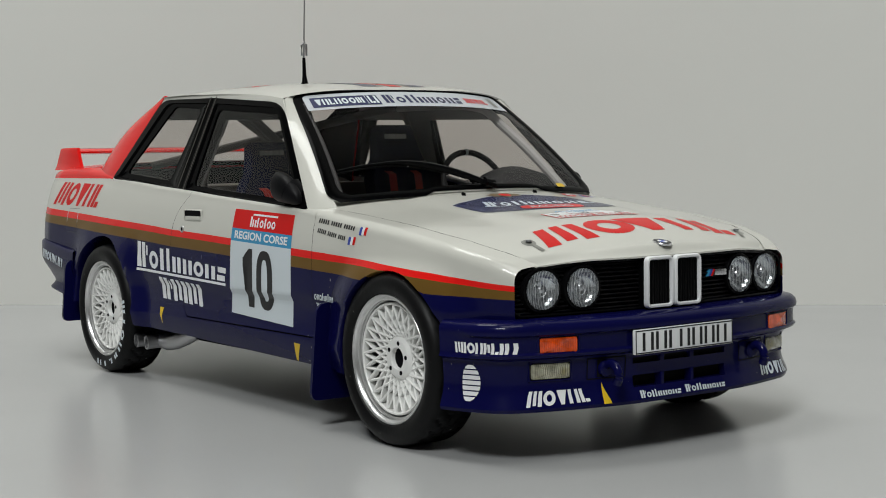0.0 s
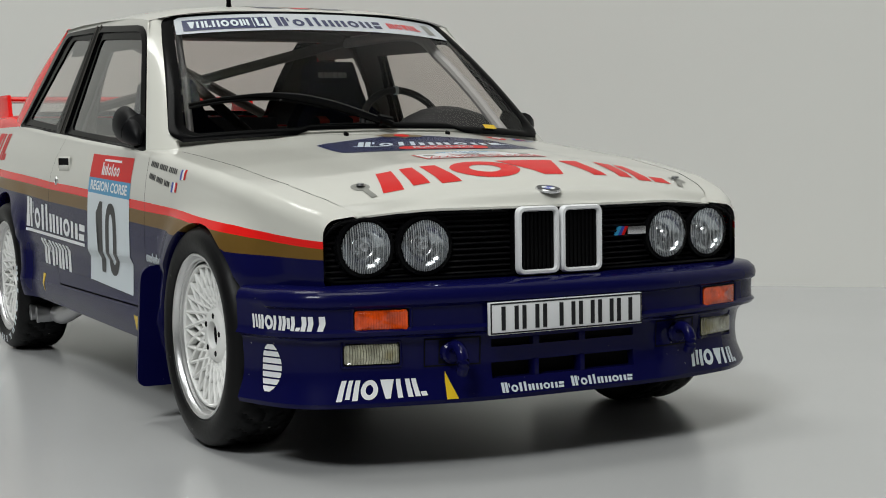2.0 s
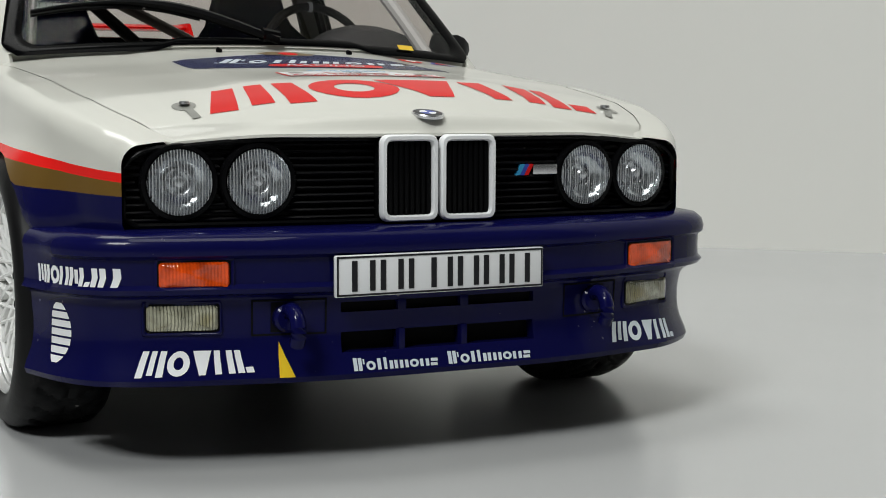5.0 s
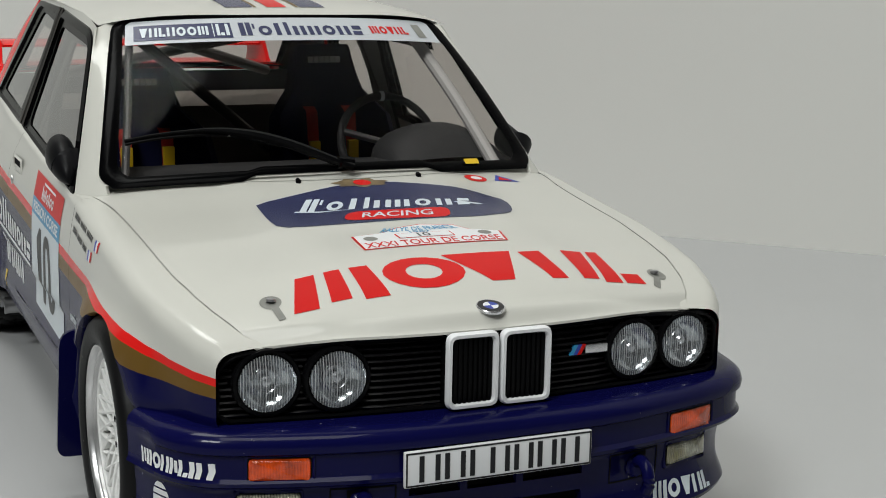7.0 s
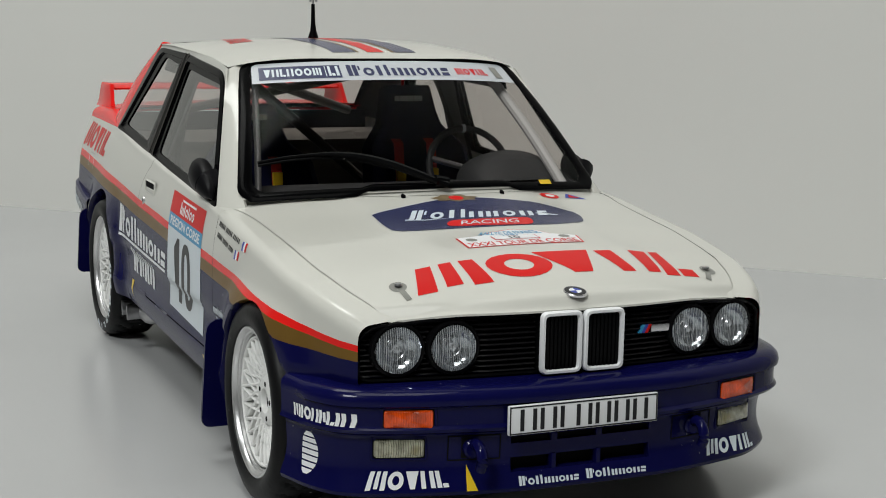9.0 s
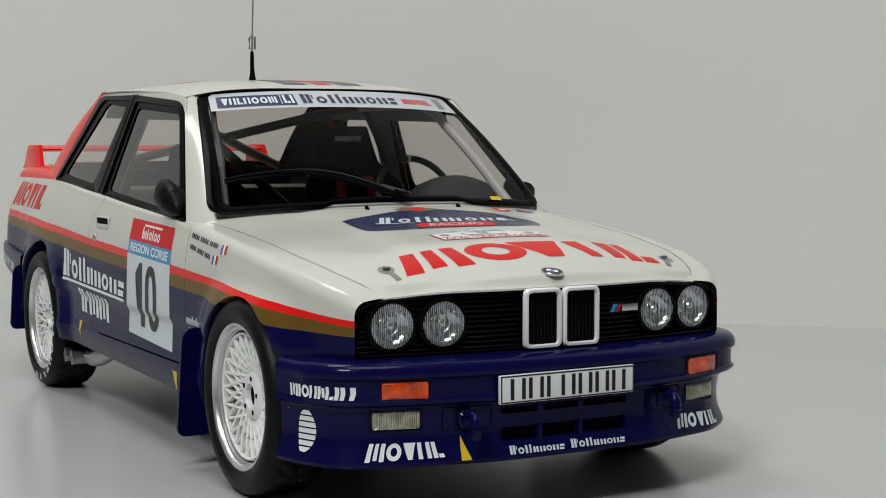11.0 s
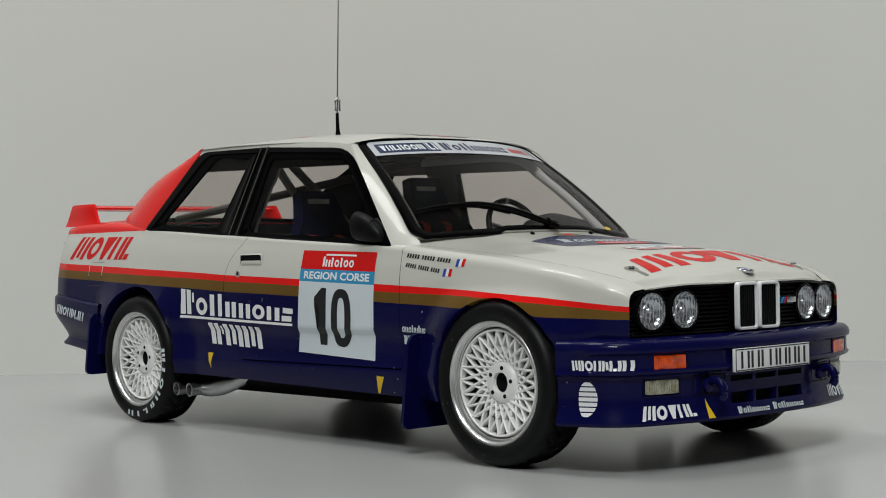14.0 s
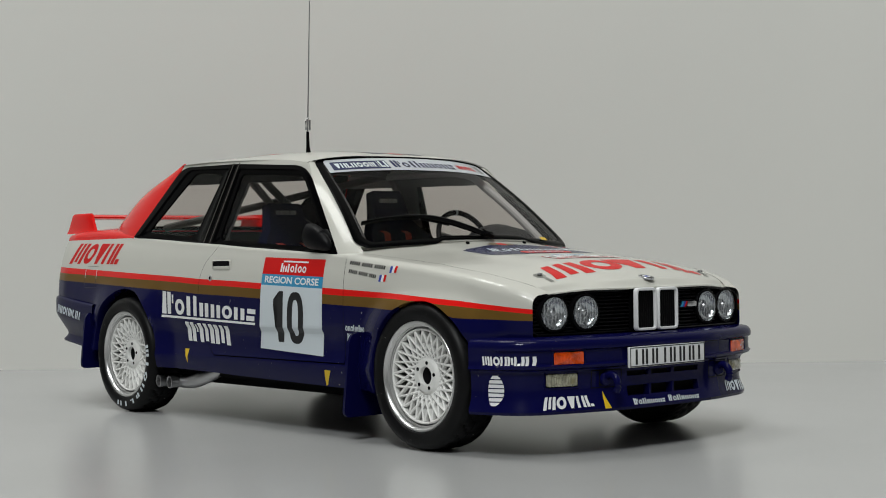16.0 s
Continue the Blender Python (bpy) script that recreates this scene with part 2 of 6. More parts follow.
def box_bm(x0, x1, y0, y1, z0, z1, bevel=0.0, bm=None):
    bm = bm or bmesh.new()
    made = bmesh.ops.create_cube(bm, size=1.0, matrix=Matrix.Translation(((x0 + x1) / 2, (y0 + y1) / 2, (z0 + z1) / 2)) @ Matrix.Diagonal((x1 - x0, y1 - y0, z1 - z0, 1)))
    if bevel:
        es = list({e for v in made["verts"] for e in v.link_edges})
        bmesh.ops.bevel(bm, geom=es, offset=bevel, segments=2, profile=0.6, affect="EDGES")
    return bm


def tube_bm(points, radius, sides=10, bm=None, taper=None):
    """A round bar along points; radius may be a list."""
    bm = bm or bmesh.new()
    pts = [Vector(p) for p in points]
    rings = []
    for i, p in enumerate(pts):
        d = (pts[min(i + 1, len(pts) - 1)] - pts[max(i - 1, 0)]).normalized()
        side = d.cross(Vector((0, 0, 1)))
        if side.length < 0.05:
            side = d.cross(Vector((0, 1, 0)))
        side.normalize()
        up = side.cross(d)
        r = radius[i] if isinstance(radius, (list, tuple)) else radius
        rings.append([bm.verts.new(p + r * (math.cos(a) * side + math.sin(a) * up)) for a in (2 * math.pi * k / sides for k in range(sides))])
    for a, b in zip(rings, rings[1:]):
        for k in range(sides):
            bm.faces.new((a[k], a[(k + 1) % sides], b[(k + 1) % sides], b[k]))
    bm.faces.new(rings[0][::-1])
    bm.faces.new(rings[-1])
    bmesh.ops.recalc_face_normals(bm, faces=bm.faces)
    return bm


def lathe_bm(profile, sides=48, bm=None, matrix=None, closed=False):
    """A body of revolution about the y axis: profile of (radius, y)."""
    bm = bm or bmesh.new()
    vs = [[bm.verts.new((r * math.cos(a), y, r * math.sin(a))) for a in (2 * math.pi * k / sides for k in range(sides))] for r, y in profile]
    n = len(vs)
    for i in range(n if closed else n - 1):
        a, b = vs[i], vs[(i + 1) % n]
        for k in range(sides):
            bm.faces.new((a[k], a[(k + 1) % sides], b[(k + 1) % sides], b[k]))
    bmesh.ops.recalc_face_normals(bm, faces=bm.faces)
    if matrix:
        bmesh.ops.transform(bm, matrix=matrix, verts=[v for r in vs for v in r])
    return bm


def mirrored(bm):
    """The same on the car's other side."""
    out = bm.copy()
    bmesh.ops.scale(out, vec=(1, -1, 1), verts=out.verts)
    bmesh.ops.reverse_faces(out, faces=out.faces)
    return out


# ---------------------------------------------------------------- the room
def build_room():
    # A white board that lies flat against the wall behind the car.
    n = Vector((-math.sin(radians(44)), math.cos(radians(44)), 0))
    u = Vector((n.y, -n.x, 0))
    back, wide, high = -30.0, 28.0, 36.0

    def at(d, w, z):
        return n * d + u * w + Vector((0, 0, z))

    floor_rows = [[at(d, w, FLOOR) for w in (-wide, -14, -7, 0, 7, 14, wide)] for d in (back, -15, -8, -4, 0, 3.0, WALL + 0.1)]
    ob = part("floor", grid_bm(floor_rows), FLOOR_M)
    tagged(ob, "smooth white glossy tabletop board, slightly grey", "floor", kind="structure")

    def slab(name, corners, thick, mat, label):
        bm = bmesh.new()
        bm.faces.new([bm.verts.new(c) for c in corners])
        bm.verts.ensure_lookup_table()
        far = bmesh.ops.extrude_face_region(bm, geom=bm.faces[:])["geom"]
        bmesh.ops.translate(bm, verts=[v for v in far if isinstance(v, bmesh.types.BMVert)], vec=thick)
        bmesh.ops.recalc_face_normals(bm, faces=bm.faces)
        tagged(part(name, bm, mat, smooth=False), label, name.split("_")[0], kind="structure")

    low = FLOOR - 0.05
    slab("wall_back", [at(WALL, -wide, low), at(WALL, wide, low), at(WALL, wide, high), at(WALL, -wide, high)], n * 0.6, WALL_M, "plain pale grey backdrop wall behind the model")
    slab("wall_front", [at(back, -wide, low), at(back, wide, low), at(back, wide, high), at(back, -wide, high)], n * -0.6, ROOM_M, "plain dim grey wall of the room")
    slab("wall_left", [at(back, -wide, low), at(WALL, -wide, low), at(WALL, -wide, high), at(back, -wide, high)], u * -0.6, ROOM_M, "plain dim grey wall of the room")
    slab("wall_right", [at(back, wide, low), at(WALL, wide, low), at(WALL, wide, high), at(back, wide, high)], u * 0.6, ROOM_M, "plain dim grey wall of the room")
    slab("ceiling", [at(back, -wide, high), at(back, wide, high), at(WALL, wide, high), at(WALL, -wide, high)], Vector((0, 0, 0.6)), ROOM_M, "plain dim grey ceiling of the room")


WALL = 4.5
WALL_M = material("matt_grey_wall", (0.70, 0.695, 0.66), 0.8, vary=0.02, vary_scale=5, bump=0.05, bump_scale=200)
ROOM_M = material("dim_grey_wall_paint", (0.12, 0.12, 0.118), 0.85, vary=0.04, vary_scale=3, bump=0.05, bump_scale=100)
build_room()

# ---------------------------------------------------------------- the car's form
car = new("model_car")
tagged(car, "glossy white, navy and red die-cast rally car on white board", "model car")
car.matrix_world = Matrix.Translation((0, 0, FLOOR * S))


class OnCar:
    """Lets the car's parts be built in world coordinates though its base lies on the floor."""
    parent_inverse = Matrix.Translation((0, 0, -FLOOR * S))


def cpart(name, bm, mats, parent=None, label="", smooth=True, flat_angle=35):
    """A part of the car."""
    ob = part(name, bm, mats, parent or car, label, smooth, flat_angle)
    if parent is None:
        ob.matrix_parent_inverse = OnCar.parent_inverse
    return ob


PLAN = [(-3.52, 0.735), (-3.46, 0.775), (-3.35, 0.797), (-3.1, 0.798), (-2.6, 0.808), (-2.0, 0.815), (-1.0, 0.812), (-0.4, 0.808), (0.0, 0.80), (0.2, 0.788),
        (0.32, 0.770), (0.42, 0.742), (0.5, 0.708), (0.555, 0.672)]
LEAN = [(0.15, -0.040), (0.20, -0.024), (0.25, -0.009), (0.29, 0.001), (0.312, 0.003), (0.33, -0.006), (0.40, -0.008), (0.452, -0.009), (0.478, 0.003), (0.6, 0.003), (0.68, 0.0), (0.74, -0.008), (0.82, -0.025), (0.9, -0.05), (0.97, -0.085)]
HUB_F, HUB_R, HUB_Z = 0.0, -2.562, 0.292
ARCHES = ((0.016, 0.326), (HUB_R, 0.366))  # middle and radius of the front and rear arch


def flare(x, z):
    """How far the wheel arches stand out from the side."""
    (cx, ar), f = (ARCHES[0], 0.042) if x > -1.3 else (ARCHES[1], 0.034)
    d = math.hypot(x - cx, max(z, HUB_Z) - HUB_Z) - ar
    return f * (1 - smoothstep(0.0, 0.15, d)) * (1 - smoothstep(0.56, 0.68, z) * 0.8)


def side_y(x, z):
    return lerp_table(x, PLAN) + lerp_table(z, LEAN) + flare(x, z)


def far_side(x):
    """How much narrower the model's left half is than its right half."""
    return 1 - 0.022 * smoothstep(-2.9, -2.4, x) * (1 - 0.55 * smoothstep(0.2, 0.5, x))


Z_SHOULDER = [(-3.52, 0.945), (-3.47, 0.978), (-3.3, 0.996), (-3.0, 0.998), (-2.8, 0.980), (-2.62, 0.952), (-1.78, 0.892), (-0.63, 0.828), (-0.5, 0.822), (0.0, 0.768), (0.3, 0.722), (0.45, 0.685), (0.52, 0.66), (0.555, 0.64)]
Z_RED_TOP = [(-3.52, 0.788), (-3.35, 0.78), (-1.78, 0.714), (-0.56, 0.664), (-0.14, 0.645), (0.23, 0.620), (0.56, 0.582)]
Z_RED_BOTTOM = [(-3.52, 0.754), (-3.35, 0.746), (-1.78, 0.685), (-0.56, 0.634), (-0.14, 0.622), (0.23, 0.597), (0.56, 0.563)]
Z_GOLD_BOTTOM = [(-3.52, 0.71), (-3.35, 0.702), (-1.78, 0.636), (-0.56, 0.590), (-0.14, 0.575), (0.23, 0.548), (0.56, 0.535)]
Z_BOTTOM = [(-3.52, 0.36), (-2.9, 0.30), (-2.2, 0.238), (-0.5, 0.206), (0.3, 0.20), (0.56, 0.20)]
DOOR_FRONT, DOOR_REAR = -0.545, -1.72


def seam_shift(x, z):
    """How far the door's rear seam leans at a height, spread over the panel round it."""
    s = lerp_table(z, [(0.31, 0.075), (0.345, 0.034), (0.37, 0.003), (0.403, -0.028), (0.44, -0.055), (0.50, -0.072), (0.66, -0.077), (0.70, -0.073), (0.736, -0.063), (0.77, -0.048), (0.80, -0.029), (0.866, 0.048), (0.92, 0.085)])
    return s * max(0.0, 1 - abs(x - DOOR_REAR) / 0.28)


def shoulder_radius(x):
    if x < -2.6:  # down to the red deck's lower edge
        return max(0.012, lerp_table(x, Z_SHOULDER) - 0.942)
    return 0.018 + 0.026 * smoothstep(-0.75, -0.3, x)


def wing_top(x):
    """The flat strip of the front wing beside the bonnet."""
    return 0.040 * smoothstep(-0.66, -0.40, x) * smoothstep(-0.70, 0.25, x) ** 0.4


def side_section(x):
    """Points up the car's side at x, from the sill over the shoulder, with the row numbers of the stripes."""
    zb, zg, zr, zt, zs = (lerp_table(x, t) for t in (Z_BOTTOM, Z_GOLD_BOTTOM, Z_RED_BOTTOM, Z_RED_TOP, Z_SHOULDER))
    r = min(shoulder_radius(x), (zs - zt) * 0.8)
    z_line = 0.318
    zz = [zb, zb * 0.7 + z_line * 0.3, z_line - 0.012, z_line] + [z_line + (0.452 - z_line) * k / 4 for k in range(1, 5)] + [0.478] + [0.478 + (zg - 0.478) * k / 3 for k in (1, 2)] + [zg, zr, zt]
    zz += [zt + (zs - r - zt) * k / 6 for k in range(1, 7)]
    pts = [(x, side_y(x, z), z) for z in zz]
    y0 = pts[-1][1]
    for k in range(1, 7):
        a = math.pi / 2 * k / 6
        pts.append((x, y0 - r * (1 - math.cos(a)), zs - r + r * math.sin(a)))
    inner = 0.012 if -2.7 < x < -0.62 else 0.02
    pts.append((x, y0 - r - inner * 0.5 - 0.5 * wing_top(x), zs + 0.001 + 0.07 * wing_top(x)))
    pts.append((x, y0 - r - inner - wing_top(x), zs + 0.002 + 0.10 * wing_top(x)))
    return [Vector((p[0] + seam_shift(p[0], p[2]), p[1], p[2])) for p in pts]


ROW_SILL, ROW_GOLD, ROW_RED, ROW_WHITE, ROW_DECK = 3, 11, 12, 13, 19
ARCH_XS = {round(cx + ar * math.cos(radians(a)), 4) for cx, ar in ARCHES for a in range(0, 181, 6)}
XS = sorted({round(v, 4) for v in list(np.arange(-3.52, 0.55, 0.03)) if min(abs(v - DOOR_FRONT), abs(v - DOOR_REAR)) > 0.012 and all(abs(v - cx) > ar + 0.01 for cx, ar in ARCHES)} | ARCH_XS | {DOOR_FRONT, DOOR_REAR, 0.555})


def shoulder_edge(x):
    """The inner edge of the side's top strip: y and z."""
    p = side_section(x)[-1]
    return p.y, p.z


def build_side():
    """Right side: the wing and quarter panel (body) and the door, with wheel arches cut out."""
    rows = [side_section(x) for x in XS]
    bms = {"side_panel": bmesh.new(), "door": bmesh.new()}
    i0, i1 = XS.index(DOOR_REAR), XS.index(DOOR_FRONT)
    cache = {}

    def vert(key, i, j, arch):
        if (key, i, j, arch) not in cache:
            p = rows[i][j].copy()
            if arch:  # nothing below the arch's edge
                cx, ar = arch
                cut = HUB_Z + math.sqrt(max(0.0, ar * ar - (p.x - cx) ** 2))
                if p.z < cut:
                    p.z = cut
                    p.y = side_y(p.x, cut)
            p.y = -p.y
            if key == "door":  # a narrow gap all round
                p.x += 0.0028 if i == i0 else -0.0028 if i == i1 else 0
                p.z += 0.006 if j == ROW_SILL else 0
            cache[key, i, j, arch] = bms[key].verts.new(p)
        return cache[key, i, j, arch]

    n = len(rows[0])
    for i in range(len(rows) - 1):
        mx = (XS[i] + XS[i + 1]) / 2
        arch = next((a for a in ARCHES if abs(mx - a[0]) < a[1]), None)
        for j in range(n - 1):
            mid = (rows[i][j] + rows[i + 1][j + 1]) / 2
            if (mid.x > 0.33 and mid.z < 0.40) or (mid.x < -2.95 and mid.z < 0.55):
                continue
            key = "door" if i0 <= i < i1 and j >= ROW_SILL else "side_panel"
            q = (vert(key, i, j, arch), vert(key, i + 1, j, arch), vert(key, i + 1, j + 1, arch), vert(key, i, j + 1, arch))
            if (q[0].co - q[3].co).length < 1e-5 and (q[1].co - q[2].co).length < 1e-5:
                continue
            f = bms[key].faces.new(q)
            red_top = mid.x < -2.60 and j >= ROW_DECK
            f.material_index = 1 if j < ROW_GOLD else 2 if j < ROW_RED else 3 if j < ROW_WHITE else 3 if red_top else 0
    bm = bms["side_panel"]
    bmesh.ops.remove_doubles(bm, verts=bm.verts, dist=1e-5)
    for cx, ar in ARCHES:  # a turned-in lip along the arch
        def on_edge(v):
            return abs(math.hypot(v.co.x - cx, v.co.z - HUB_Z) - ar) < 2e-3 or (v.co.z < HUB_Z and abs(abs(v.co.x - cx) - ar) < 2e-3)
        es = [e for e in bm.edges if e.is_boundary and on_edge(e.verts[0]) and on_edge(e.verts[1])]
        for push in (0.012, 0.045):
            made = bmesh.ops.extrude_edge_only(bm, edges=es)["geom"]
            es = [e for e in made if isinstance(e, bmesh.types.BMEdge)]
            for v in made:
                if isinstance(v, bmesh.types.BMVert):
                    v.co.y += push
                    k = 0.985 if push < 0.02 else 1.0
                    v.co.x = cx + (v.co.x - cx) * k
                    if v.co.z > HUB_Z:
                        v.co.z = HUB_Z + (v.co.z - HUB_Z) * k
    return bms


side = build_side()
from mathutils.bvhtree import BVHTree  # noqa: E402

SIDE_TREES = [BVHTree.FromBMesh(b) for b in side.values()]
PAINTS = [WHITE, NAVY, GOLD, RED]
doors = []
for sgn in (-1, 1):
    for key in ("side_panel", "door"):
        bm = side[key].copy() if sgn < 0 else mirrored(side[key])
        if sgn > 0:
            for v in bm.verts:
                v.co.y *= far_side(v.co.x)
        ob = cpart(key, bm, PAINTS, label="white over navy body side with red and gold stripes" if key == "side_panel" else "")
        if key == "door":
            doors.append(ob)
    # dark strips behind the door's seams
    for x in (DOOR_FRONT, DOOR_REAR):
        bm = bmesh.new()
        for z0, z1 in zip(np.arange(0.3, 0.80, 0.02), np.arange(0.32, 0.82, 0.02)):
            q = [bm.verts.new((x + dx + seam_shift(x, z), sgn * (side_y(x, z) - (0.02 if sgn < 0 else 0.035)), z)) for dx, z in ((-0.03, z0), (0.03, z0), (0.03, z1), (-0.03, z1))]
            bm.faces.new(q)
        cpart("seam_backing", bm, DARK)


# hood, with a shut line along each wing
def hood_z(x, y):
    ye, ze = shoulder_edge(x)
    ye -= 0.0035
    k = min(1.0, abs(y) / ye)
    crown = (0.034 + 0.026 * smoothstep(0.0, 0.5, x) - 0.10 * wing_top(x)) * (1 - k**2.2)
    bulge = 0.010 * (1 - smoothstep(0.30, 0.42, abs(y))) * smoothstep(0.6, 0.2, x)
    rear = 0.012 * smoothstep(-0.25, -0.50, x) * (1 - k**4)
    return ze + crown + bulge + rear


def grille_top(y):
    return 0.654 - 0.020 * smoothstep(0.35, 0.66, abs(y))


def hood_front_x(y):
    return 0.622 - 0.062 * (abs(y) / 0.62) ** 2.2


def hood_rear_x(y):
    return -0.44 - 0.165 * (abs(y) / 0.70) ** 2


def cowl_xyz(y):
    x = hood_rear_x(y)
    return Vector((x, y, hood_z(min(x, 0.5), y)))


def build_hood():
    rows = []
    for i in range(49):
        t = i / 40 * 0.95 if i < 40 else 0.95 + 0.05 * (i - 40) / 8
        row = []
        for j in range(33):
            s = -1 + 2 * j / 32
            # x runs from the cowl to the front edge, y across to the shut lines
            y_guess = s * 0.69
            xr, xf = hood_rear_x(y_guess), hood_front_x(y_guess)
            x = xr + (xf - xr) * t
            xc = min(x, 0.553)
            y = s * (shoulder_edge(xc)[0] - 0.0035)
            surf = hood_z(xc, y) - max(0, x - 0.553) * 0.12
            b = smoothstep(0.955, 1.0, t) ** 1.4
            z = surf * (1 - b) + (grille_top(y) + 0.006) * b
            row.append((x, y * (far_side(x) if y > 0 else 1), z))
        rows.append(row)
    # turned-down front lip
    rows.append([(p[0] + 0.001, p[1], p[2] - 0.006) for p in rows[-1]])
    rows.append([(p[0] - 0.02, p[1], p[2] - 0.004) for p in rows[-1]])
    return grid_bm(rows)


hood_bm = build_hood()
bmesh.ops.recalc_face_normals(hood_bm, faces=hood_bm.faces)
HOOD_TREE = BVHTree.FromBMesh(hood_bm)
# the channel under the shut lines
for sgn in (-1, 1):
    rows = []
    for x in np.linspace(-0.60, 0.553, 40):
        y, z = shoulder_edge(x)
        y *= far_side(x) if sgn > 0 else 1
        rows.append([(x, sgn * (y + d), z - 0.007) for d in (-0.02, 0.008)])
    cpart("hood_channel", grid_bm(rows), WHITE)
hood = cpart("hood", hood_bm.copy(), WHITE, label="white bonnet with large sponsor markings")


# ---------------------------------------------------------------- cabin
def pillar_y(z, sgn=-1):
    """Half width of the cabin's sides at a height."""
    return (0.752 if sgn < 0 else 0.717) - (z - 0.88) * 0.345


def screen_point(s, t):
    """The windscreen: s from -1 (the car's right) to 1, t from the bottom up."""
    low = Vector((-0.562 - (0.03 if s > 0 else 0) * s * s + 0.118 * (1 - s * s), (0.697 if s < 0 else 0.680) * s, 0.860 + 0.026 * (1 - s * s)))
    top = Vector((-1.118 + 0.105 * (1 - s * s), 0.545 * s, SCREEN_TOP + 0.022 * (1 - abs(s) ** 2.5)))
    p = low.lerp(top, t)
    p.x += 0.03 * math.sin(math.pi * t) * (1 - 0.5 * s * s)
    p.z += 0.012 * math.sin(math.pi * t)
    return p


def rear_point(s, t):
    """The rear window: s across, t from the bottom up."""
    low = Vector((-3.0 - 0.04 * (1 - s * s), 0.61 * s, 0.993))
    top = Vector((-2.325 - 0.02 * (1 - s * s), 0.535 * s, 1.338 + 0.018 * (1 - s * s)))
    p = low.lerp(top, t)
    p.z += 0.022 * math.sin(math.pi * t)
    p.x -= 0.02 * math.sin(math.pi * t)
    return p


SCREEN_TOP = 1.297
RAIL = [(-1.40, 1.272, 1.316), (-1.63, 1.290, 1.328), (-1.80, 1.296, 1.334), (-2.0, 1.304, 1.340), (-2.20, 1.308, 1.340), (-2.30, 1.31, 1.338)]


def screen_normal(f, s, t):
    e = 0.02
    n = (f(s + e, t) - f(s - e, t)).cross(f(s, t + e) - f(s, t - e)).normalized()
    return n if n.z > 0 else -n


def screen_strip(f, s0, s1, t0, t1, out, ns=24, nt=3, thick=0.01):
    """A strip of rubber or film that follows a screen."""
    rows = []
    for i in range(nt + 1):
        t = t0 + (t1 - t0) * i / nt
        rows.append([f(s, t) + out * screen_normal(f, s, min(0.97, max(0.03, t))) for s in (s0 + (s1 - s0) * k / ns for k in range(ns + 1))])
    bm = grid_bm(rows)
    if thick:
        bmesh.ops.solidify(bm, geom=bm.faces, thickness=thick)
    return bm


def merge(bms):
    out = bmesh.new()
    for b in bms:
        me = bpy.data.meshes.new("tmp")
        b.to_mesh(me)
        out.from_mesh(me)
        bpy.data.meshes.remove(me)
        b.free()
    return out


def shell_bm(rows, inward):
    """A panel with thickness: each row of points closed by the same points set inward."""
    bm = grid_bm([[Vector(p) for p in row] + [Vector(p) + inward for p in row[::-1]] for row in rows], closed_v=True)
    bmesh.ops.holes_fill(bm, edges=bm.edges)
    bmesh.ops.recalc_face_normals(bm, faces=bm.faces)
    return bm


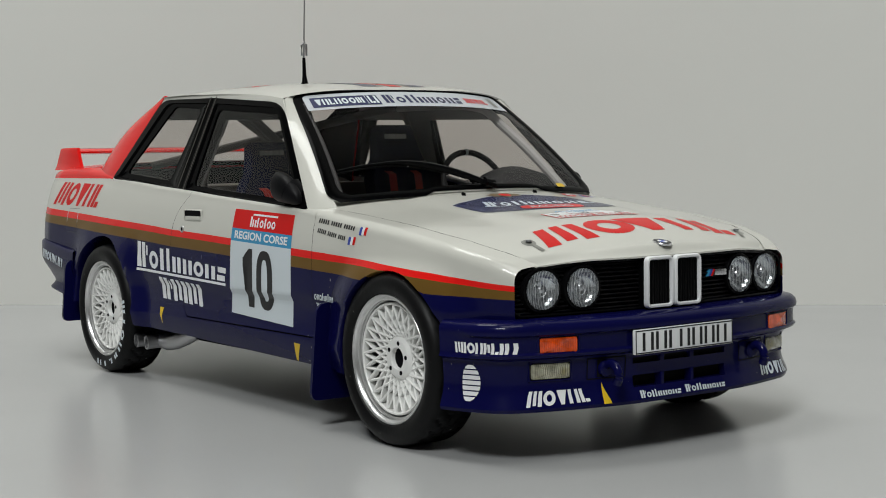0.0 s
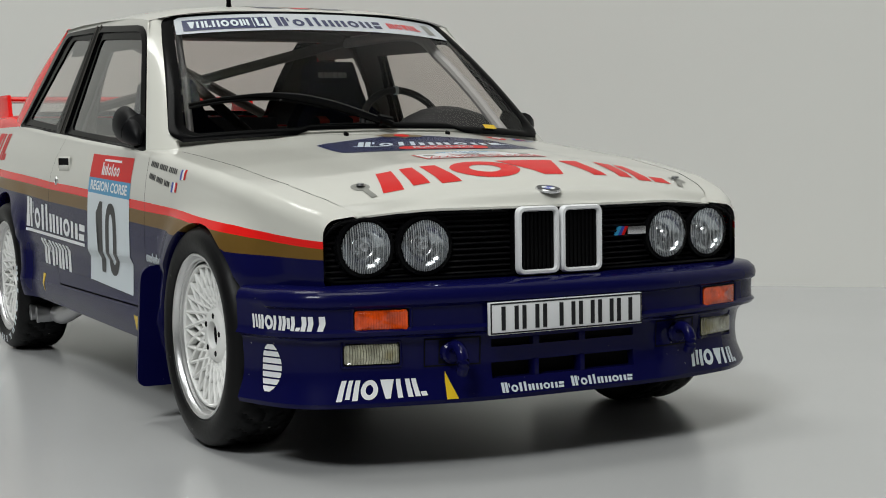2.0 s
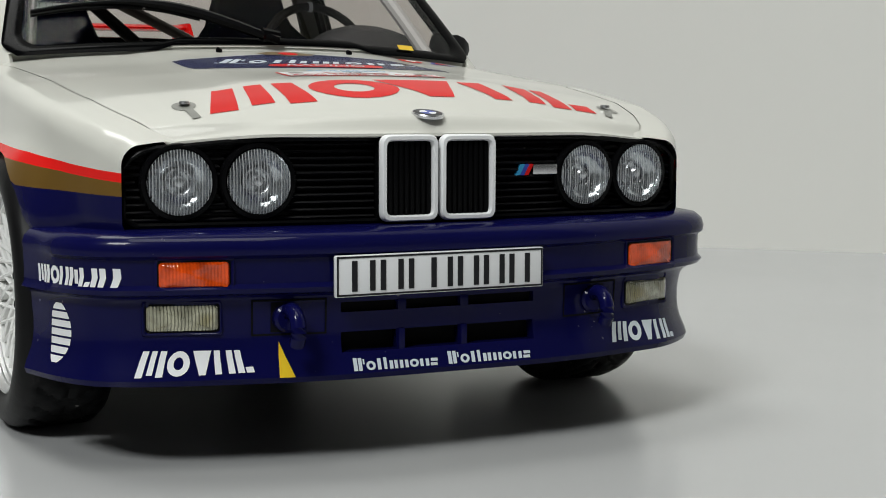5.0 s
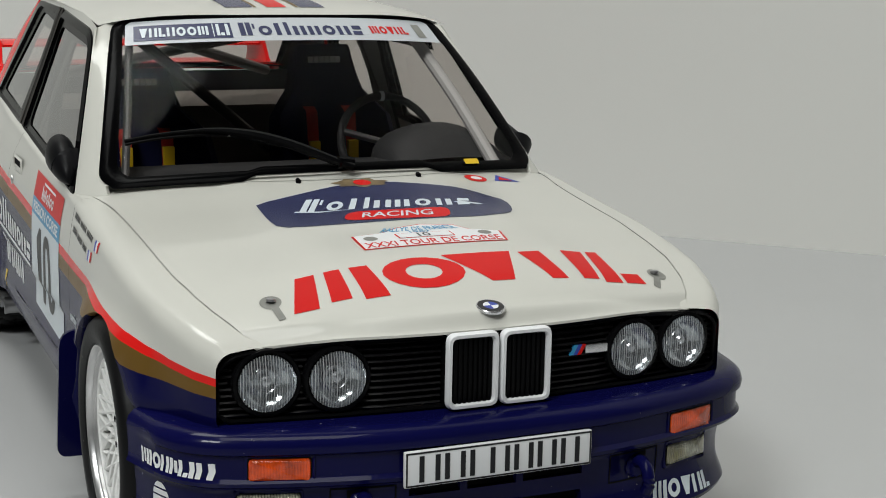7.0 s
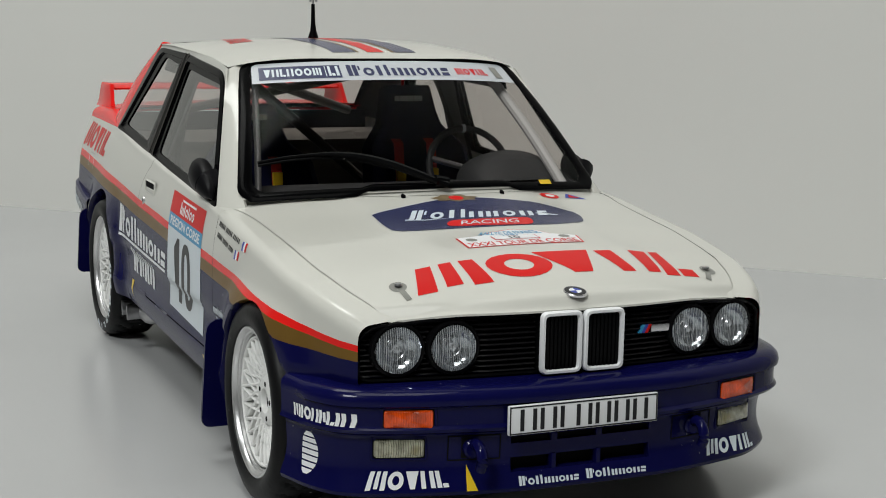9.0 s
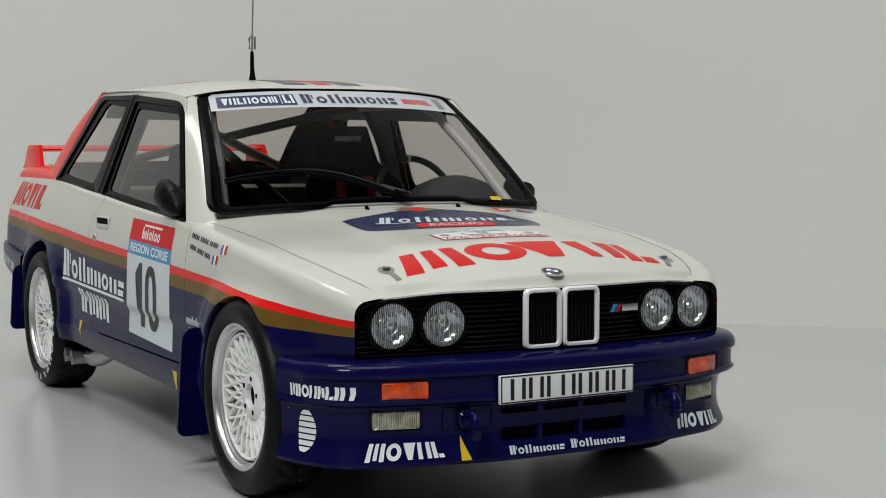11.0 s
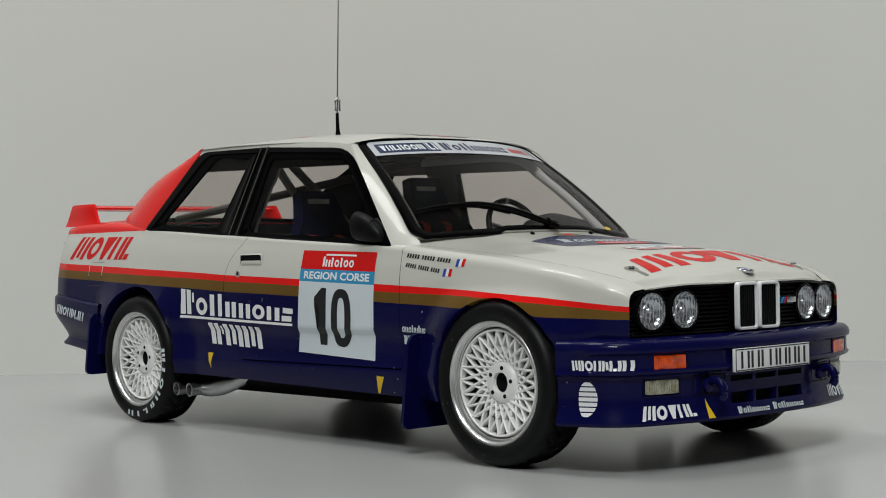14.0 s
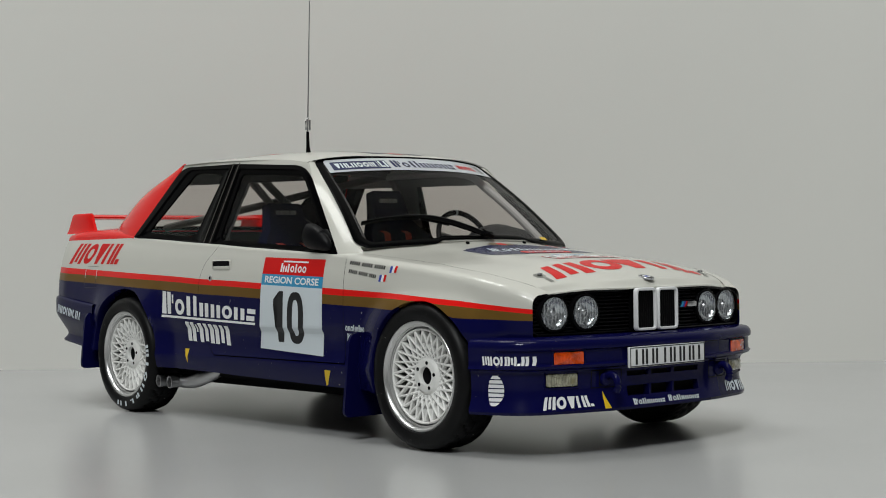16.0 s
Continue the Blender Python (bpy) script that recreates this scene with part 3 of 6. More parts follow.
def build_cabin():
    ob = cpart("windscreen", screen_strip(screen_point, -0.99, 0.99, 0.01, 0.99, 0.0, 32, 12, 0), GLASS, label="clear raked windscreen with white sponsor strip")
    ob.visible_shadow = False
    def contour(s1, t0, t1, rs, rt, out):
        pts = []
        for cs, ct, a0 in ((s1 - rs, t0 + rt, -90), (s1 - rs, t1 - rt, 0), (-s1 + rs, t1 - rt, 90), (-s1 + rs, t0 + rt, 180)):
            pts += [(cs + rs * math.cos(radians(a0 + 15 * k)), ct + rt * math.sin(radians(a0 + 15 * k))) for k in range(7)]
        fine = []
        for p, q in zip(pts, pts[1:] + pts[:1]):
            n = max(1, int(math.hypot(q[0] - p[0], q[1] - p[1]) / 0.06))
            fine += [(p[0] + (q[0] - p[0]) * k / n, p[1] + (q[1] - p[1]) * k / n) for k in range(n)]
        return [screen_point(u, v) + out * screen_normal(screen_point, u, min(0.97, max(0.03, v))) for u, v in fine], fine

    # black rubber ring with rounded corners, on a white surround
    outer, flat_outer = contour(1.028, -0.022, 1.0, 0.085, 0.09, 0.004)
    def lower_edge(u, v):
        return v if v > -0.015 else -0.022 + 0.020 * (1 - smoothstep(0.41, 0.46, abs(u))) - 0.010 * smoothstep(0.41, 0.46, abs(u))

    flat_outer = [(u, lower_edge(u, v)) for u, v in flat_outer]
    outer = [screen_point(u, v) + 0.004 * screen_normal(screen_point, u, min(0.97, max(0.03, v))) for u, v in flat_outer]
    ring = [outer]
    for k, h in ((0.2, 0.007), (0.7, 0.006), (1.0, 0.001)):
        row = []
        for u, v in flat_outer:
            ui = u * 0.958 / 1.028
            vi = 0.028 + (max(v, -0.022) + 0.022) / 1.022 * (0.985 - 0.028)
            a, b = u + (ui - u) * k, v + (vi - v) * k
            row.append(screen_point(a, b) + h * screen_normal(screen_point, a, min(0.97, max(0.03, b))))
        ring.append(row)
    frame_bm = grid_bm(ring, closed_v=True)
    bmesh.ops.recalc_face_normals(frame_bm, faces=frame_bm.faces)
    surround = merge([screen_strip(screen_point, -1.0, -0.972, 0, 1, 0.0005, 2, 14, 0), screen_strip(screen_point, 0.972, 1.0, 0, 1, 0.0005, 2, 14, 0),
                      screen_strip(screen_point, -1, 1, -0.01, 0.02, 0.0005, 32, 2, 0), screen_strip(screen_point, -1, 1, 0.99, 1.0, 0.0005, 32, 1, 0)])
    cpart("screen_surround", surround, WHITE, ob)
    cpart("windscreen_frame", frame_bm, FRAME, ob, "black rubber surround")
    band = screen_strip(screen_point, -0.945, 0.945, 0.815, 0.982, 0.003, 32, 3, 0)
    cpart("sun_strip", band, D_STRIP, ob, "pale sponsor strip")
    ob2 = cpart("rear_window", screen_strip(rear_point, -0.97, 0.97, 0.02, 0.98, 0.0, 16, 6, 0), GLASS)
    ob2.visible_shadow = False
    cpart("rear_window_frame", merge([screen_strip(rear_point, -1.0, -0.93, 0, 1, 0.003, 2, 8), screen_strip(rear_point, 0.93, 1.0, 0, 1, 0.003, 2, 8),
                                      screen_strip(rear_point, -1, 1, 0, 0.05, 0.0035, 16, 1), screen_strip(rear_point, -1, 1, 0.94, 1.0, 0.0035, 16, 1)]), BLACK, ob2)
    # roof
    rows = []
    for i in range(25):
        t = i / 24
        row = []
        for j in range(33):
            s = -1 + 2 * j / 32
            ye = DLO_TOP_Y + 0.004
            y = s * ye
            xf = -1.012 - 0.095 * s * s
            xr = -2.34 + 0.03 * s * s
            x = xf + (xr - xf) * t
            ze = lerp_table(-x, [(1.0, 1.262), (1.1, 1.285), (1.3, 1.308), (1.63, 1.326), (2.0, 1.338), (2.4, 1.338)])
            zc = lerp_table(-x, [(1.0, 1.319), (1.1, 1.341), (1.2, 1.355), (1.4, ROOF_Z - 0.009), (1.7, ROOF_Z), (1.95, ROOF_Z - 0.004), (2.15, ROOF_Z - 0.018), (2.25, ROOF_Z - 0.027), (2.36, ROOF_Z - 0.041)])
            z = zc - (zc - ze) * abs(s) ** 3.6
            row.append((x, y, z))
        rows.append(row)
    roof_bm = grid_bm(rows)
    bmesh.ops.recalc_face_normals(roof_bm, faces=roof_bm.faces)
    cpart("roof", roof_bm.copy(), WHITE, label="white roof with blue and red bands")
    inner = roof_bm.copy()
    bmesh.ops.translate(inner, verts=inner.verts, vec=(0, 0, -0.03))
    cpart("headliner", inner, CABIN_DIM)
    # pillars on both sides
    for sgn in (-1, 1):
        rows = []
        for i in range(13):
            t = i / 12
            a = screen_point(sgn, t)
            d = Vector((-0.622 - 0.453 * t - 0.02 * math.sin(math.pi * t), 0, 0.818 + 0.457 * t + 0.02 * math.sin(math.pi * t)))
            d.y = sgn * (pillar_y(d.z, sgn) + 0.003)
            m = (a + d) / 2 + Vector((0.0, sgn * 0.011, 0.0))
            q = (a * 3 + d) / 4 + Vector((0.002, sgn * 0.009, 0.002))
            w = (a + d * 3) / 4 + Vector((0.0, sgn * 0.008, 0.0))
            rows.append([a, q, m, w, d])
        rows.insert(0, [p + Vector((0.05, 0, -0.05)) for p in rows[0]])
        bm = shell_bm(rows, Vector((-0.006, -sgn * 0.010, -0.004)))
        cpart("windscreen_pillar", bm, WHITE)
        rows = []
        for i in range(13):
            t = i / 12
            d = Vector((-2.60 + 0.32 * t, 0, 0.932 + 0.400 * t))
            d.y = sgn * (pillar_y(d.z, sgn) + 0.003)
            b = rear_point(sgn, t)
            b.x -= 0.03 * (1 - t)
            row = [d.lerp(b, k / 6) + Vector((0, sgn * 0.030 * math.sin(math.pi * k / 6) * (1 - 0.5 * t), 0.012 * math.sin(math.pi * k / 6))) + Vector((-0.040 * math.sin(math.pi * t) * k / 6, 0, 0.018 * math.sin(math.pi * t) * k / 6)) for k in range(7)]
            rows.append(row)
        rows.insert(0, [p + Vector((0, 0, -0.03)) for p in rows[0]])
        bm = shell_bm(rows, Vector((0.004, -sgn * 0.010, -0.006)))
        rp = cpart("rear_pillar", bm, RED, label="red rear pillar")
        cpart("pillar_trim", grid_bm([[p + Vector((0.01, -sgn * 0.018, -0.01)) for p in row] for row in rows]), TRIM, rp)
        # the roof's side, between the frame's rounded corner and the roof
        bm = bmesh.new()
        bm.faces.new([bm.verts.new((x, sgn * (pillar_y(z, sgn) - 0.001), z)) for x, z in ((-0.93, 1.12), (-1.072, 1.282), (-1.20, 1.30), (-1.40, 1.318), (-1.40, 1.272), (-1.13, 1.250), (-1.02, 1.16))])
        for a, b in zip(RAIL, RAIL[1:]):
            bm.faces.new([bm.verts.new((x, sgn * (pillar_y(z, sgn) - 0.001), z)) for x, z in ((a[0], a[1]), (b[0], b[1]), (b[0], b[2]), (a[0], a[2]))])
        cpart("roof_rail", bm, WHITE, smooth=False)
        build_side_windows(sgn)
    return roof_bm


def rounded(corners, radii, n=5):
    """A closed outline with its corners rounded, n points a corner."""
    out = []
    m = len(corners)
    for i in range(m):
        p, a, b = (Vector(corners[k % m]) for k in (i, i - 1, i + 1))
        r = radii[i] if isinstance(radii, (list, tuple)) else radii
        pa, pb = p + (a - p).normalized() * r, p + (b - p).normalized() * r
        for k in range(n):
            t = k / (n - 1)
            out.append(((1 - t) ** 2) * pa + 2 * t * (1 - t) * p + t * t * pb)
    return out


def build_side_windows(sgn):
    def lay(p, out):
        return Vector((p[0], sgn * (pillar_y(p[1], sgn) + out), p[1]))

    cells = {
        "side_window": ([(-0.625, 0.815), (-1.075, 1.268), (-1.72, 1.313), (-1.80, 0.880)], [(-0.735, 0.853), (-1.09, 1.220), (-1.655, 1.256), (-1.695, 0.912)]),
        "quarter_window": ([(-1.80, 0.880), (-1.72, 1.313), (-2.275, 1.325), (-2.625, 0.925)], [(-1.95, 0.933), (-1.83, 1.266), (-2.120, 1.287), (-2.462, 0.970)]),
    }
    for name, (outer, inner) in cells.items():
        r_out = [0.02, 0.11, 0.004, 0.004] if name == "side_window" else [0.004, 0.004, 0.07, 0.03]
        lo = rounded(outer, r_out)
        li = rounded(inner, 0.035)
        mid = [a.lerp(b, 0.45) for a, b in zip(lo, li)]
        rows = [[lay(p, -0.008) for p in lo], [lay(p, 0.006) for p in lo], [lay(p, 0.011) for p in mid], [lay(a.lerp(b, 0.55), 0.002) for a, b in zip(lo, li)],
                [lay(p, 0.001) for p in li], [lay(p, -0.010) for p in li]]
        bm = grid_bm(rows, closed_v=True)
        bmesh.ops.recalc_face_normals(bm, faces=bm.faces)
        ob = cpart(name, bm, FRAME, label="side window in a black frame")
        bm = bmesh.new()
        bm.faces.new([bm.verts.new(lay(p, -0.004)) for p in li])
        g = cpart("window_pane", bm, SIDE_GLASS, ob, smooth=False)
        g.visible_shadow = False


DLO_TOP_Y, ROOF_Z = 0.598, 1.380
roof_bm = build_cabin()
ROOF_TREE = BVHTree.FromBMesh(roof_bm)


def build_tail():
    # boot lid
    rows = []
    for i in range(15):
        t = i / 14
        row = []
        for j in range(25):
            s = -1 + 2 * j / 24
            x0, x1 = -2.95 - 0.07 * (1 - s * s), -3.47 - 0.05 * (1 - s**4)
            x = x0 + (x1 - x0) * t
            ye, ze = shoulder_edge(max(x, -3.5))
            row.append((x, s * (ye - 0.003), ze + 0.022 * (1 - s**4) - 0.03 * smoothstep(0.85, 1.0, t)))
        rows.append(row)
    bm = grid_bm(rows)
    bmesh.ops.recalc_face_normals(bm, faces=bm.faces)
    cpart("boot_lid", bm, RED, label="red boot lid")
    rows = []
    for z in (0.50, 0.55, 0.60, 0.70, 0.79, 0.86, 0.90):
        rows.append([(-3.52 - 0.05 * (1 - s**4) + 0.02 * smoothstep(0.85, 0.96, z), s * (side_y(-3.52, z) if z < 0.9 else 0.70), z) for s in (k / 12 for k in range(-12, 13))])
    cpart("tail_panel", grid_bm(rows), NAVY)
    # wing with a leg at each end
    wing = cpart("rear_wing", wing_bm(), RED, label="red rear wing standing on the boot lid")
    for sgn in (-1, 1):
        rows = []
        for t, x0, x1, w in ((0, -3.572, -3.222, 0.026), (0.12, -3.566, -3.235, 0.021), (0.3, -3.556, -3.250, 0.018), (0.7, -3.532, -3.280, 0.018), (0.9, -3.520, -3.294, 0.018), (0.98, -3.510, -3.300, 0.014), (1.0, -3.495, -3.312, 0.008)):
            z = 0.985 + (1.107 - 0.985) * t
            ring = [(x0, -w * 0.8), (x0 + 0.02, -w), (x1 - 0.06, -w), (x1, -w * 0.5), (x1, w * 0.5), (x1 - 0.06, w), (x0 + 0.02, w), (x0, w * 0.8)]
            rows.append([(x, (-0.640 + 0.010 * t if sgn < 0 else 0.612 - 0.010 * t) + y, z) for x, y in ring])
        bm = grid_bm(rows, closed_v=True)
        bmesh.ops.recalc_face_normals(bm, faces=bm.faces)
        bmesh.ops.holes_fill(bm, edges=bm.edges)
        bmesh.ops.recalc_face_normals(bm, faces=bm.faces)
        cpart("wing_leg", bm, RED, wing)


def wing_bm():
    prof = [(-3.528, 1.082), (-3.526, 1.096), (-3.51, 1.104), (-3.43, 1.104), (-3.35, 1.096), (-3.315, 1.085), (-3.32, 1.076), (-3.38, 1.070), (-3.48, 1.070)]
    rows = []
    for k in range(21):
        s = -1 + k / 10
        rows.append([(x + 0.02 * (s * s) * 0.5, -0.014 + 0.611 * s, z) for x, z in prof])
    bm = grid_bm(rows, closed_v=True)
    bmesh.ops.holes_fill(bm, edges=bm.edges)
    bmesh.ops.recalc_face_normals(bm, faces=bm.faces)
    return bm


build_tail()


# ---------------------------------------------------------------- bumpers
def smooth_path(points, n):
    """n points at even steps along a smooth curve through points."""
    pts = [Vector(p) for p in points]
    fine = []
    for i in range(len(pts) - 1):
        p0, p1, p2, p3 = pts[max(i - 1, 0)], pts[i], pts[i + 1], pts[min(i + 2, len(pts) - 1)]
        for k in range(20):
            t = k / 20
            fine.append(0.5 * ((2 * p1) + (p2 - p0) * t + (2 * p0 - 5 * p1 + 4 * p2 - p3) * t * t + (3 * p1 - p0 - 3 * p2 + p3) * t**3))
    fine.append(pts[-1])
    run = [0.0]
    for a, b in zip(fine, fine[1:]):
        run.append(run[-1] + (b - a).length)
    out = []
    for k in range(n):
        d = run[-1] * k / (n - 1)
        i = min(max(np.searchsorted(run, d) - 1, 0), len(fine) - 2)
        out.append(fine[i].lerp(fine[i + 1], (d - run[i]) / max(1e-9, run[i + 1] - run[i])))
    return out


FRONT_PLAN = [(0.715, 0.0), (0.713, 0.2), (0.700, 0.33), (0.667, 0.48), (0.630, 0.61), (0.592, 0.70), (0.540, 0.76), (0.455, 0.805), (0.335, 0.842)]
REAR_PLAN = [(-3.59, 0.0), (-3.585, 0.3), (-3.57, 0.55), (-3.54, 0.70), (-3.49, 0.775), (-3.40, 0.807), (-3.2, 0.822), (-2.93, 0.832)]
FRONT_SECTION = [(-0.19, 0.468), (-0.05, 0.467), (-0.018, 0.461), (-0.003, 0.448), (0.002, 0.432), (0.0, 0.418), (-0.011, 0.410), (-0.012, 0.385), (-0.011, 0.359), (0.0, 0.350), (-0.003, 0.340),
                 (-0.020, 0.334), (-0.027, 0.325), (-0.028, 0.313), (-0.029, 0.2915), (-0.031, 0.275), (-0.031, 0.25), (-0.029, 0.228), (-0.024, 0.208), (-0.012, 0.180), (-0.007, 0.165), (-0.012, 0.153), (-0.06, 0.150)]
REAR_SECTION = [(-0.12, 0.612), (-0.02, 0.612), (0.0, 0.602), (0.004, 0.57), (0.003, 0.515), (-0.02, 0.485), (-0.07, 0.445), (-0.12, 0.402), (-0.13, 0.386), (-0.115, 0.372), (-0.078, 0.353), (-0.083, 0.344), (-0.17, 0.335)]


def bumper_frame(plan, n=61):
    """The points and outward ways along a bumper, from the car's right round to its left."""
    half = smooth_path([(x, y, 0) for x, y in plan], n)
    full = [Vector((p.x, -p.y, 0)) for p in half[::-1]] + half[1:]
    ways = []
    for i in range(len(full)):
        d = (full[min(i + 1, len(full) - 1)] - full[max(i - 1, 0)]).normalized()
        ways.append(Vector((d.y, -d.x, 0)))
    return full, ways


FRONT_PTS, FRONT_WAYS = bumper_frame(FRONT_PLAN)


def front_inset(y, z):
    """The bumper's left end is drawn in, most of all below; its ribs fade out at the wheels."""
    rib = smoothstep(0.336, 0.349, z) * smoothstep(0.361, 0.351, z) + smoothstep(0.41, 0.418, z)
    return -0.011 * rib * smoothstep(0.79, 0.83, abs(y)) - smoothstep(0.56, 0.74, y) * (0.001 + 0.029 * smoothstep(0.36, 0.30, z))


def front_at(y, z, out=0.0):
    """The front bumper's face at y and z, and the outward way."""
    i = min(range(len(FRONT_PTS)), key=lambda k: abs(FRONT_PTS[k].y - y))
    off = float(np.interp(-z, [-s[1] for s in FRONT_SECTION], [s[0] for s in FRONT_SECTION]))
    p = FRONT_PTS[i] + FRONT_WAYS[i] * (off + out + front_inset(FRONT_PTS[i].y, z))
    return Vector((p.x, p.y + (y - FRONT_PTS[i].y) * 1.0, z)), FRONT_WAYS[i]


def build_front_bumper():
    rows = [[p + w * (o + front_inset(p.y, z)) + Vector((0, 0, z)) for o, z in FRONT_SECTION] for p, w in zip(FRONT_PTS, FRONT_WAYS)]
    bm = grid_bm(rows)
    gone = []
    for f in bm.faces:
        c = f.calc_center_median()
        ay = c.y + 0.03
        if c.x > 0.4 and abs(ay) < 0.225 and (0.205 < c.z < 0.250 or 0.291 < c.z < 0.313):
            gone.append(f)
    bmesh.ops.delete(bm, geom=gone, context="FACES")
    bmesh.ops.recalc_face_normals(bm, faces=bm.faces)
    es = [e for e in bm.edges if e.is_boundary and 0.2 < e.verts[0].co.z < 0.34 and e.verts[0].co.x > 0.6]
    made = bmesh.ops.extrude_edge_only(bm, edges=es)["geom"]
    for v in made:
        if isinstance(v, bmesh.types.BMVert):
            v.co.x -= 0.03
    b = cpart("front_bumper", bm, NAVY, label="navy front bumper with deep spoiler and air intakes")
    cpart("intake_backing", box_bm(0.60, 0.655, -0.29, 0.22, 0.20, 0.262), DARK, b)
    cpart("groove_backing", box_bm(0.60, 0.668, -0.29, 0.22, 0.28, 0.33), DARK, b)
    for y in (-0.117, 0.030):
        cpart("intake_rib", box_bm(0.645, 0.690, y - 0.007, y + 0.007, 0.205, 0.252, 0.002), NAVY, b)
        cpart("groove_rib", box_bm(0.645, 0.688, y - 0.009, y + 0.011, 0.290, 0.315, 0.002), NAVY, b)
    # tow loops
    for y in (-0.365, 0.365):
        bm = bmesh.new()
        arm = smooth_path([(0.64, y, 0.268), (0.662, y, 0.292), (0.695, y, 0.304), (0.722, y, 0.292), (0.733, y, 0.262), (0.722, y, 0.238)], 18)
        tube_bm(arm, 0.0165, 12, bm)
        tube_bm([(0.64, y, 0.285), (0.672, y, 0.285), (0.678, y, 0.285)], [0.030, 0.030, 0.024], 16, bm)
        cpart("tow_hook", bm, NAVY, b)
    # indicators, lamps, plate
    for sgn in (-1, 1):
        lamp(b, sgn, "indicator", ORANGE, 0.486 if sgn < 0 else 0.468, 0.622 if sgn < 0 else 0.616, 0.352, 0.4055, 0.005, "orange indicator lens")
        lamp(b, sgn, "fog_lamp", FOG, 0.509 if sgn < 0 else 0.478, 0.648 if sgn < 0 else 0.625, 0.264, 0.316, 0.006, "pale ribbed fog lamp")
    return b


def lamp(b, sgn, name, mat, y0, y1, z0, z1, out, label):
    yc, zc = (y0 + y1) / 2, (z0 + z1) / 2
    outline = rounded([(y0, z0), (y1, z0), (y1, z1), (y0, z1)], 0.009, 5)

    def ring(k, push, grow=0.0):
        pts = []
        for p in outline:
            y = yc + (p[0] - yc) * k + math.copysign(grow, p[0] - yc)
            z = zc + (p[1] - zc) * k + math.copysign(grow, p[1] - zc)
            q = front_at(sgn * y, zc, push)[0]
            pts.append((q.x, q.y, z))
        return pts

    bm = grid_bm([ring(1, -0.02), ring(1, out - 0.003), ring(0.965, out), ring(0.8, out + 0.002), ring(0.5, out + 0.003), ring(0.2, out + 0.0032), ring(0.02, out + 0.0032)], closed_v=True)
    bmesh.ops.holes_fill(bm, edges=[e for e in bm.edges if e.is_boundary and e.calc_length() < 0.01])
    bmesh.ops.recalc_face_normals(bm, faces=bm.faces)
    ob = cpart(name, bm, mat, b, label)
    # dark rubber seal and the bumper's rolled edge round it
    bm = grid_bm([ring(1, -0.01, 0.0035), ring(1, 0.002, 0.0035), ring(1, 0.002, 0.0), ring(1, -0.004, -0.0005)], closed_v=True)
    bmesh.ops.recalc_face_normals(bm, faces=bm.faces)
    cpart("lamp_seal", bm, BLACK, ob)
    bm = grid_bm([ring(1, -0.006, 0.0125), ring(1, 0.0025, 0.0095), ring(1, 0.0035, 0.0065), ring(1, 0.0015, 0.0035)], closed_v=True)
    bmesh.ops.recalc_face_normals(bm, faces=bm.faces)
    cpart("lamp_rim", bm, NAVY, ob)


front_bumper = build_front_bumper()


def build_plate():
    y0, y1, z0, z1 = -0.281, 0.204, 0.328, 0.414
    bm = box_bm(0.712, 0.726, y0, y1, z0, z1, 0.003)
    p = cpart("number_plate", bm, D_WHITE, front_bumper, "white number plate with dark characters")
    bm = bmesh.new()
    for a, b, c, d in ((y0 + 0.002, y1 - 0.002, z0 + 0.002, z0 + 0.006), (y0 + 0.002, y1 - 0.002, z1 - 0.006, z1 - 0.002), (y0 + 0.002, y0 + 0.006, z0 + 0.006, z1 - 0.006), (y1 - 0.006, y1 - 0.002, z0 + 0.006, z1 - 0.006)):
        box_bm(0.7255, 0.7268, a, b, c, d, 0, bm)
    cpart("plate_border", bm, D_BLACK, p)
    x = y0 + 0.035
    for w, gap in ((0.052, 0.012), (0.052, 0.012), (0.012, 0.040), (0.05, 0.012), (0.05, 0.012), (0.05, 0.012), (0.05, 0)):
        for a, b in ((x, x + 0.012), (x + w - 0.012, x + w)) if w > 0.02 else ((x, x + w),):
            cpart("plate_bar", box_bm(0.7255, 0.7275, a, b, z0 + 0.0115, z1 - 0.0115, 0.0), D_BLACK, p)
        x += w + gap


build_plate()


def build_rear_bumper():
    pts, ways = bumper_frame(REAR_PLAN)
    rows = [[p - Vector((w.x, 0.45 * w.y, 0)) * o + Vector((0, 0, z - 0.045 * smoothstep(-3.5, -2.9, p.x))) for o, z in REAR_SECTION] for p, w in zip(pts, ways)]
    bm = grid_bm(rows)
    bmesh.ops.recalc_face_normals(bm, faces=bm.faces)
    cpart("rear_bumper", bm, NAVY, label="navy rear bumper")


build_rear_bumper()


# ---------------------------------------------------------------- grille and headlamps
HEAD_Z, LAMP_Y = 0.562, (0.556, 0.3935)


def grille_x(y):
    return 0.600 - 0.045 * (y / 0.556) ** 2


